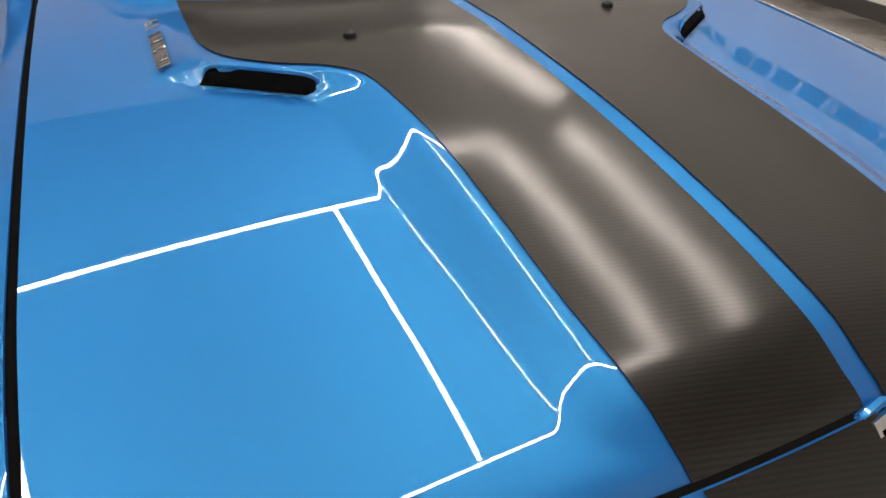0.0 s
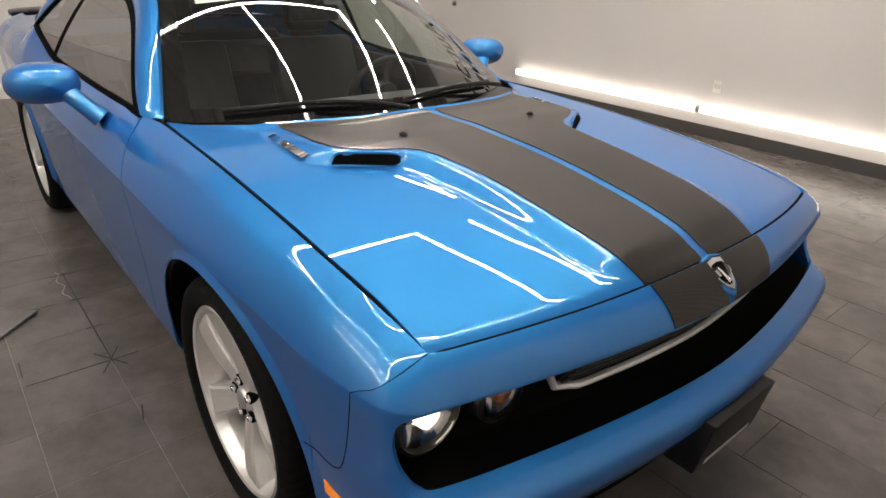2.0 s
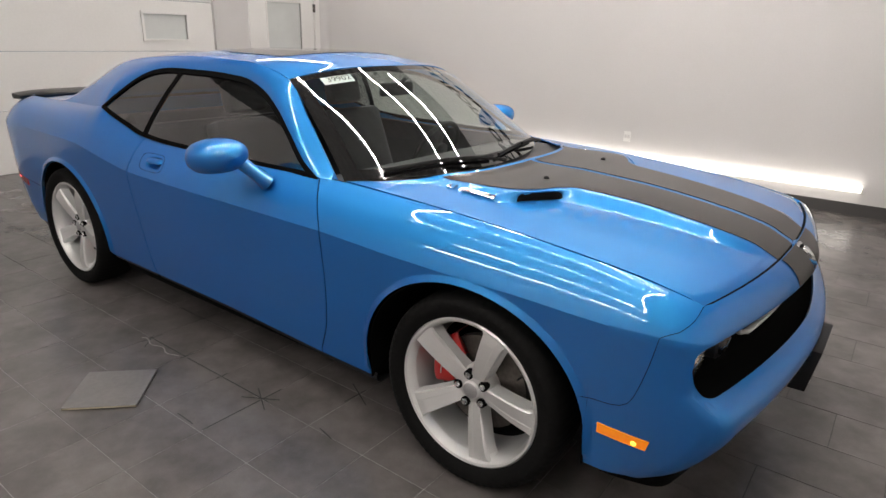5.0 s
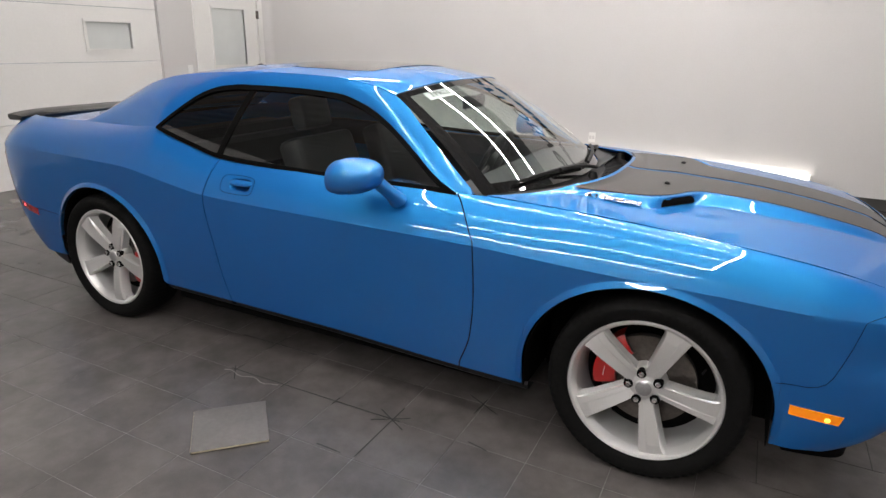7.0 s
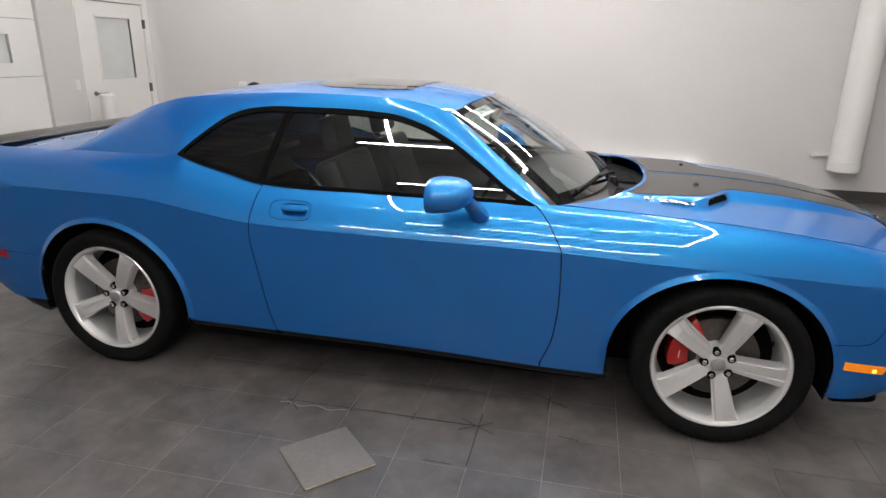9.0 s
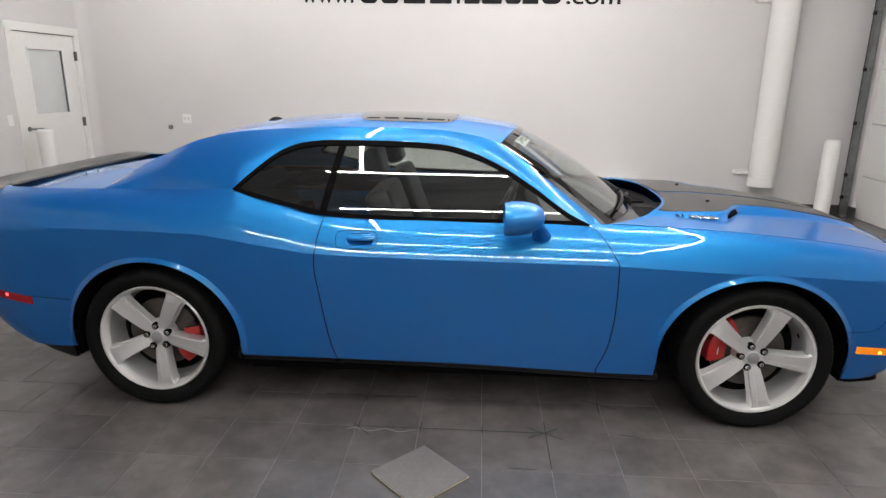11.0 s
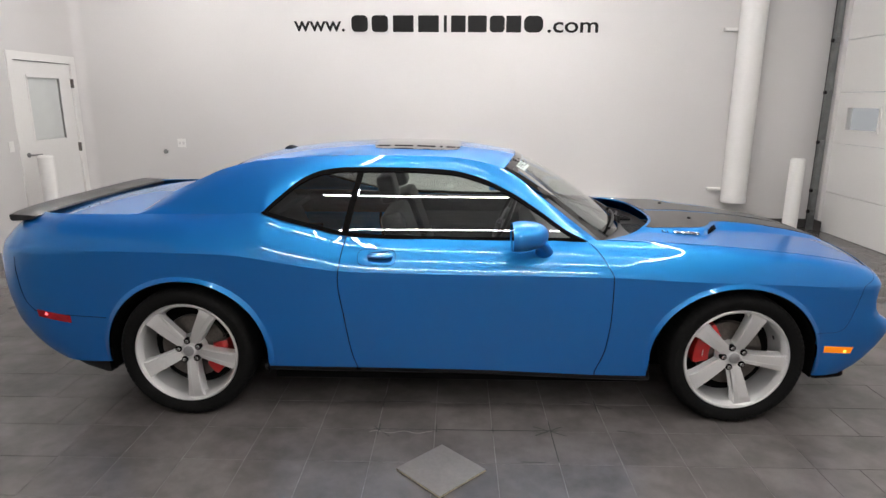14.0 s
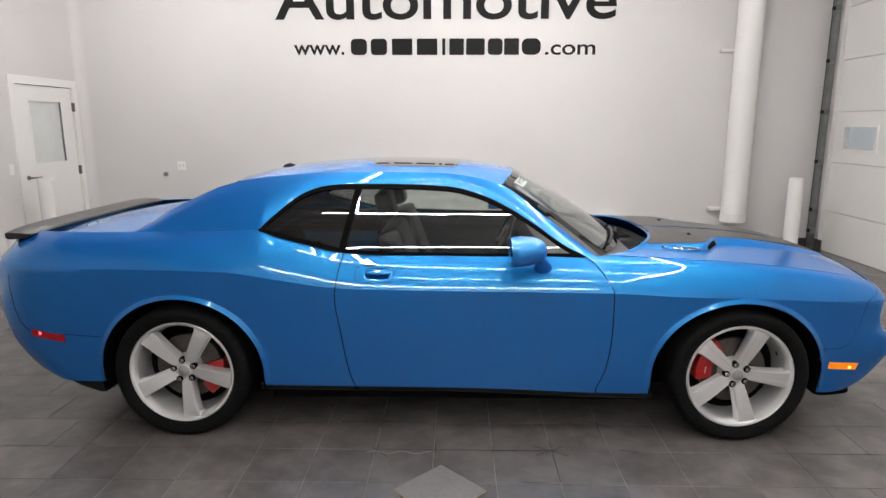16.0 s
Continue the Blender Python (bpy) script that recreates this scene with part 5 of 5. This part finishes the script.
    return w


for x, t in ((WF, -4), (WR, -11)):
    for sign in (-1, 1):
        wheel(x, sign, t)

# wheel wells and underbody
for (cx, cz, a, b) in ARCHES:
    for sign in (-1, 1):
        rows = []
        for p in span(0, math.pi, 40):
            x, z = cx - (a - 0.006) * math.cos(p), cz + (b - 0.006) * math.sin(p) if 0 < p < math.pi else 0.25
            rows.append([(x, sign * y, z) for y in (side_y(x, max(z, 0.31)) - 0.016, 0.75, 0.55)])
        panel("wheel_well", rows, DARK, car, "black wheel arch liner", out=(cx, 0, -2), thick=0.003)
part("underbody", box_bm(-2.25, -0.56, 0.17, -1.02, 0.56, 0.80, 0.02), DARK, car, "dark underbody")
part("underbody", box_bm(1.0, -0.56, 0.17, 2.10, 0.56, 0.80, 0.02), DARK, car, "dark underbody")
part("underbody", box_bm(-1.02, -0.84, 0.19, 1.0, 0.84, 0.26, 0.02), DARK, car, "dark underbody")
part("firewall", box_bm(0.70, -0.72, 0.26, 0.80, 0.72, 0.93), DARK, car, "dark firewall", smooth=0)

# ---- cabin ----
def seat(x, y):
    s = empty("seat", (x, y, 0))
    s.parent = car
    s["label"] = "dark slate leather bucket seat"
    part("cushion", box_bm(-0.26, -0.25, 0.38, 0.26, 0.25, 0.52, 0.05, 4), LEATHER, s)
    back = box_bm(-0.07, -0.25, 0.0, 0.07, 0.25, 0.64, 0.055, 4)
    bmesh.ops.transform(back, matrix=Matrix.Translation((-0.20, 0, 0.48)) @ Matrix.Rotation(radians(-20), 4, "Y"), verts=back.verts)
    part("backrest", back, LEATHER, s)
    head = box_bm(-0.05, -0.12, 0.0, 0.05, 0.12, 0.17, 0.04, 4)
    bmesh.ops.transform(head, matrix=Matrix.Translation((-0.425, 0, 1.115)) @ Matrix.Rotation(radians(-14), 4, "Y"), verts=head.verts)
    part("headrest", head, LEATHER, s)
    return s


seat(0.02, -0.37)
seat(0.02, 0.37)
bench = empty("rear_seat", (-0.95, 0, 0))
bench.parent = car
part("cushion", box_bm(-0.15, -0.60, 0.40, 0.28, 0.60, 0.55, 0.05, 3), LEATHER, bench)
b2 = box_bm(-0.07, -0.60, 0.0, 0.07, 0.60, 0.58, 0.05, 3)
bmesh.ops.transform(b2, matrix=Matrix.Translation((-0.12, 0, 0.5)) @ Matrix.Rotation(radians(-24), 4, "Y"), verts=b2.verts)
part("backrest", b2, LEATHER, bench)
rows = [[(x, y, z) for x, z in ((0.98, 0.955), (0.85, 0.968), (0.62, 0.965), (0.50, 0.935), (0.46, 0.86), (0.48, 0.70), (0.55, 0.5))] for y in span(-0.74, 0.74, 9)]
panel("dashboard", rows, TRIM, car, "dark grey dashboard", out=(0.9, 0, 0.5), thick=0.01)
sw = empty("steering_wheel", (0.33, 0.37, 0.90))
sw.parent = car
sw.rotation_euler = (0, radians(-66), 0)
part("wheel_rim", lathe_bm([(0.185 + 0.015 * math.cos(a), 0.015 * math.sin(a)) for a in span(0, 2 * math.pi, 11)[:-1]], 36, "z", closed=True), LEATHER, sw)
part("wheel_hub", lathe_bm([(0.0001, 0.02), (0.06, 0.015), (0.07, -0.03), (0.0001, -0.05)], 20, "z"), TRIM, sw)
for a in (0, 120, 240):
    part("wheel_spoke", tube_bm([(0.05 * math.cos(radians(a)), 0.05 * math.sin(radians(a)), 0), (0.18 * math.cos(radians(a)), 0.18 * math.sin(radians(a)), 0)], 0.014, 6), TRIM, sw)
part("cabin_floor", box_bm(-1.0, -0.80, 0.27, 0.70, 0.80, 0.32), TRIM, car, smooth=0)
part("parcel_shelf", box_bm(-1.75, -0.70, 0.95, -1.15, 0.70, 0.985), TRIM, car, smooth=0)
rows = [[(x, v * (ditch_y(x) - 0.03), roof_mid(x) - (roof_mid(x) - ditch_z(x)) * abs(v) ** 2.4 - 0.03) for v in span(-1, 1, 15)] for x in span(-1.2, 0.20, 14)]
panel("headliner", rows, LIGHT_TRIM, car, "pale headliner", out=(-0.4, 0, 2.5), thick=0.006)
for sign in (-1, 1):
    rows = [[(x, sign * (side_y(x, z) - 0.07), z) for z in span(0.3, 0.975, 6)] for x in span(-0.6, 0.7, 10)]
    panel("door_card", rows, TRIM, car, "dark grey door lining", out=(0, sign * 3, 0.6), thick=0.01)
    rows = [[(x, sign * (side_y(x, z) - 0.06), z) for z in span(0.82, 1.0, 6)] for x in span(-1.6, -0.6, 10)]
    panel("side_lining", rows, TRIM, car, "dark grey side lining", out=(-1, sign * 3, 0.6), thick=0.01)
q = screen(0.0, 0.86)
rv = part("rear_view_mirror", box_bm(q.x - 0.10, -0.12, q.z - 0.10, q.x - 0.075, 0.12, q.z - 0.035, 0.01), BLACK, car, "black rear-view mirror")
part("mount", tube_bm([(q.x - 0.08, 0, q.z - 0.06), (q.x - 0.03, 0, q.z - 0.012)], 0.010, 8), BLACK, rv)

# ---- loose things on the floor ----
loose = tagged(empty("loose_tile", (-0.085, -1.42, 0.004)), "loose grey floor tile lying askew on the floor", "tile")
loose.rotation_euler = (0, 0, radians(45))
part("slab", box_bm(-0.150, -0.150, 0.0, 0.150, 0.150, 0.010, 0.0015), LOOSE_TILE, loose)
TILE_EDGE = material("cream_unglazed_edge", (0.48, 0.42, 0.30), rough=0.8, grain=0.15, grain_size=60)
part("edge", box_bm(-0.1512, -0.148, 0.0015, -0.1502, 0.148, 0.0075), TILE_EDGE, loose, "pale unglazed edge", smooth=0)
part("edge", box_bm(-0.148, -0.1512, 0.0015, 0.148, -0.1502, 0.0075), TILE_EDGE, loose, "pale unglazed edge", smooth=0)

# pencil and chalk lines left on the floor
INK = material("dark_marker_line", (0.012, 0.011, 0.011), rough=0.8)
CHALK = material("pale_scratch_line", (0.22, 0.20, 0.19), rough=0.9)


def mark(points, width, mat, label):
    m = tagged(empty("floor_mark", (*points[0], 0.0)), label, "floor mark", "marks on the floor")
    pts = [Vector((x - points[0][0], y - points[0][1], 0.0012)) for x, y in points]
    rows = []
    for i, p in enumerate(pts):
        d = (pts[min(i + 1, len(pts) - 1)] - pts[max(i - 1, 0)]).normalized()
        n = Vector((-d.y, d.x, 0)) * width / 2
        rows.append([tuple(p - n), tuple(p + n)])
    panel("line", rows, mat, m, out=(0, 0, -1), thick=0.0006, offset=1.0)
    return m


for pts in (((-0.45, -1.046), (0.52, -1.043)), ((0.486, -0.94), (0.484, -1.335)), ((-0.42, -0.99), (-0.425, -1.10)), ((-0.117, -1.0), (-0.118, -1.07)), ((0.182, -1.01), (0.181, -1.07)), ((0.786, -0.70), (0.778, -0.83)), ((0.84, -1.03), (0.93, -1.05)), ((0.30, -1.335), (0.42, -1.338)), ((-0.66, -0.742), (-0.16, -0.738)), ((-0.428, -0.66), (-0.43, -0.80)), ((0.70, -0.70), (0.87, -0.79)), ((0.40, -1.00), (0.56, -1.09)), ((0.40, -1.09), (0.55, -1.0)), ((-0.45, -1.02), (-0.36, -1.12))):
    mark(pts, 0.005, INK, "thin dark marker line on the floor tiles")
mark([(-0.47 + 0.03 * i, -1.075 + 0.012 * math.sin(i * 1.3)) for i in range(12)], 0.005, CHALK, "thin pale squiggle on the floor tiles")

# ---- floor tiles ----
TX, TY, G = 0.610, 0.305, 0.0030
# a field of square tiles with pale joints was laid where the car stands
FX0, FX1, FY0, FY1 = 0.484 - 8 * TY, 0.484 + 4 * TY, -1.045 - 6 * TY, -1.045 + 2 * TY
PALE_GROUT = material("pale_grout", (0.16, 0.15, 0.145), rough=0.85, grain=0.3, grain_size=40, stain=0.3, stain_size=3)


def tile_of(w, d, mat):
    me = bpy.data.meshes.new("tile")
    bm = box_bm(-w / 2 + G / 2, -d / 2 + G / 2, -0.012, w / 2 - G / 2, d / 2 - G / 2, 0.0, 0.0006, 1)
    bm.to_mesh(me)
    bm.free()
    me.materials.append(mat)
    return me


tile_mesh, square_mesh = tile_of(TX, TY, TILE), tile_of(TY, TY, TILE)
floor = bpy.data.objects["floor"]
part("grout_bed", box_bm(FX0, FY0, -0.010, FX1, FY1, -0.0012), PALE_GROUT, floor, "pale grout between square tiles", smooth=0)
rng = random.Random(5)
spots = []
for r in range(int((Y1 - Y0) / TY) + 2):
    k = r - int((-1.045 - Y0) / TY) - 1
    y = -1.045 - TY / 2 + TY * k
    shift = (k % 3) * -TX / 3
    for c in range(int((X1 - X0) / TX) + 3):
        x = 0.484 - TX / 2 + shift + TX * (c - int((0.484 - X0) / TX) - 1)
        if not (X0 - 0.25 < x < X1 + 0.25 and Y0 - 0.1 < y < Y1 + 0.1):
            continue
        a, b = x - TX / 2, x + TX / 2
        if FY0 < y < FY1 and b > FX0 + 0.01 and a < FX1 - 0.01:
            for p, q in ((a, min(b, FX0)), (max(a, FX1), b)):
                if q - p > 0.03:
                    spots.append(((p + q) / 2, y, round(q - p, 3)))
        else:
            spots.append((x, y, TX))
spots += [(FX0 + TY * (i + 0.5), FY0 + TY * (j + 0.5), TY) for i in range(12) for j in range(8)]
meshes = {TX: tile_mesh, TY: square_mesh}
near = set(sorted(spots, key=lambda p: max(abs(p[0] - 0.2) / 1.6, abs(p[1] + 0.9)))[:300])
verts, faces = [], []
for x, y, w in spots:
    if w not in meshes:
        meshes[w] = tile_of(w, TY, TILE)
    z = rng.uniform(-0.0004, 0.0004)
    if (x, y, w) in near:
        t = new("tile", meshes[w])
        t.parent = floor
        t.location = (x, y, z)
        t.rotation_euler = (rng.uniform(-0.0006, 0.0006), rng.uniform(-0.0004, 0.0004), rng.choice((0, math.pi)))
    else:
        n = len(verts)
        for v in meshes[w].vertices:
            verts.append((v.co.x + x, v.co.y + y, v.co.z + z))
        for p in meshes[w].polygons:
            faces.append([n + i for i in p.vertices])
me = bpy.data.meshes.new("floor_tiles")
me.from_pydata(verts, [], faces)
me.materials.append(TILE_FAR)
rest = new("floor_tiles", me)
rest.parent = floor
tagged(rest, "dark grey floor tiles further off", kind="stuff")
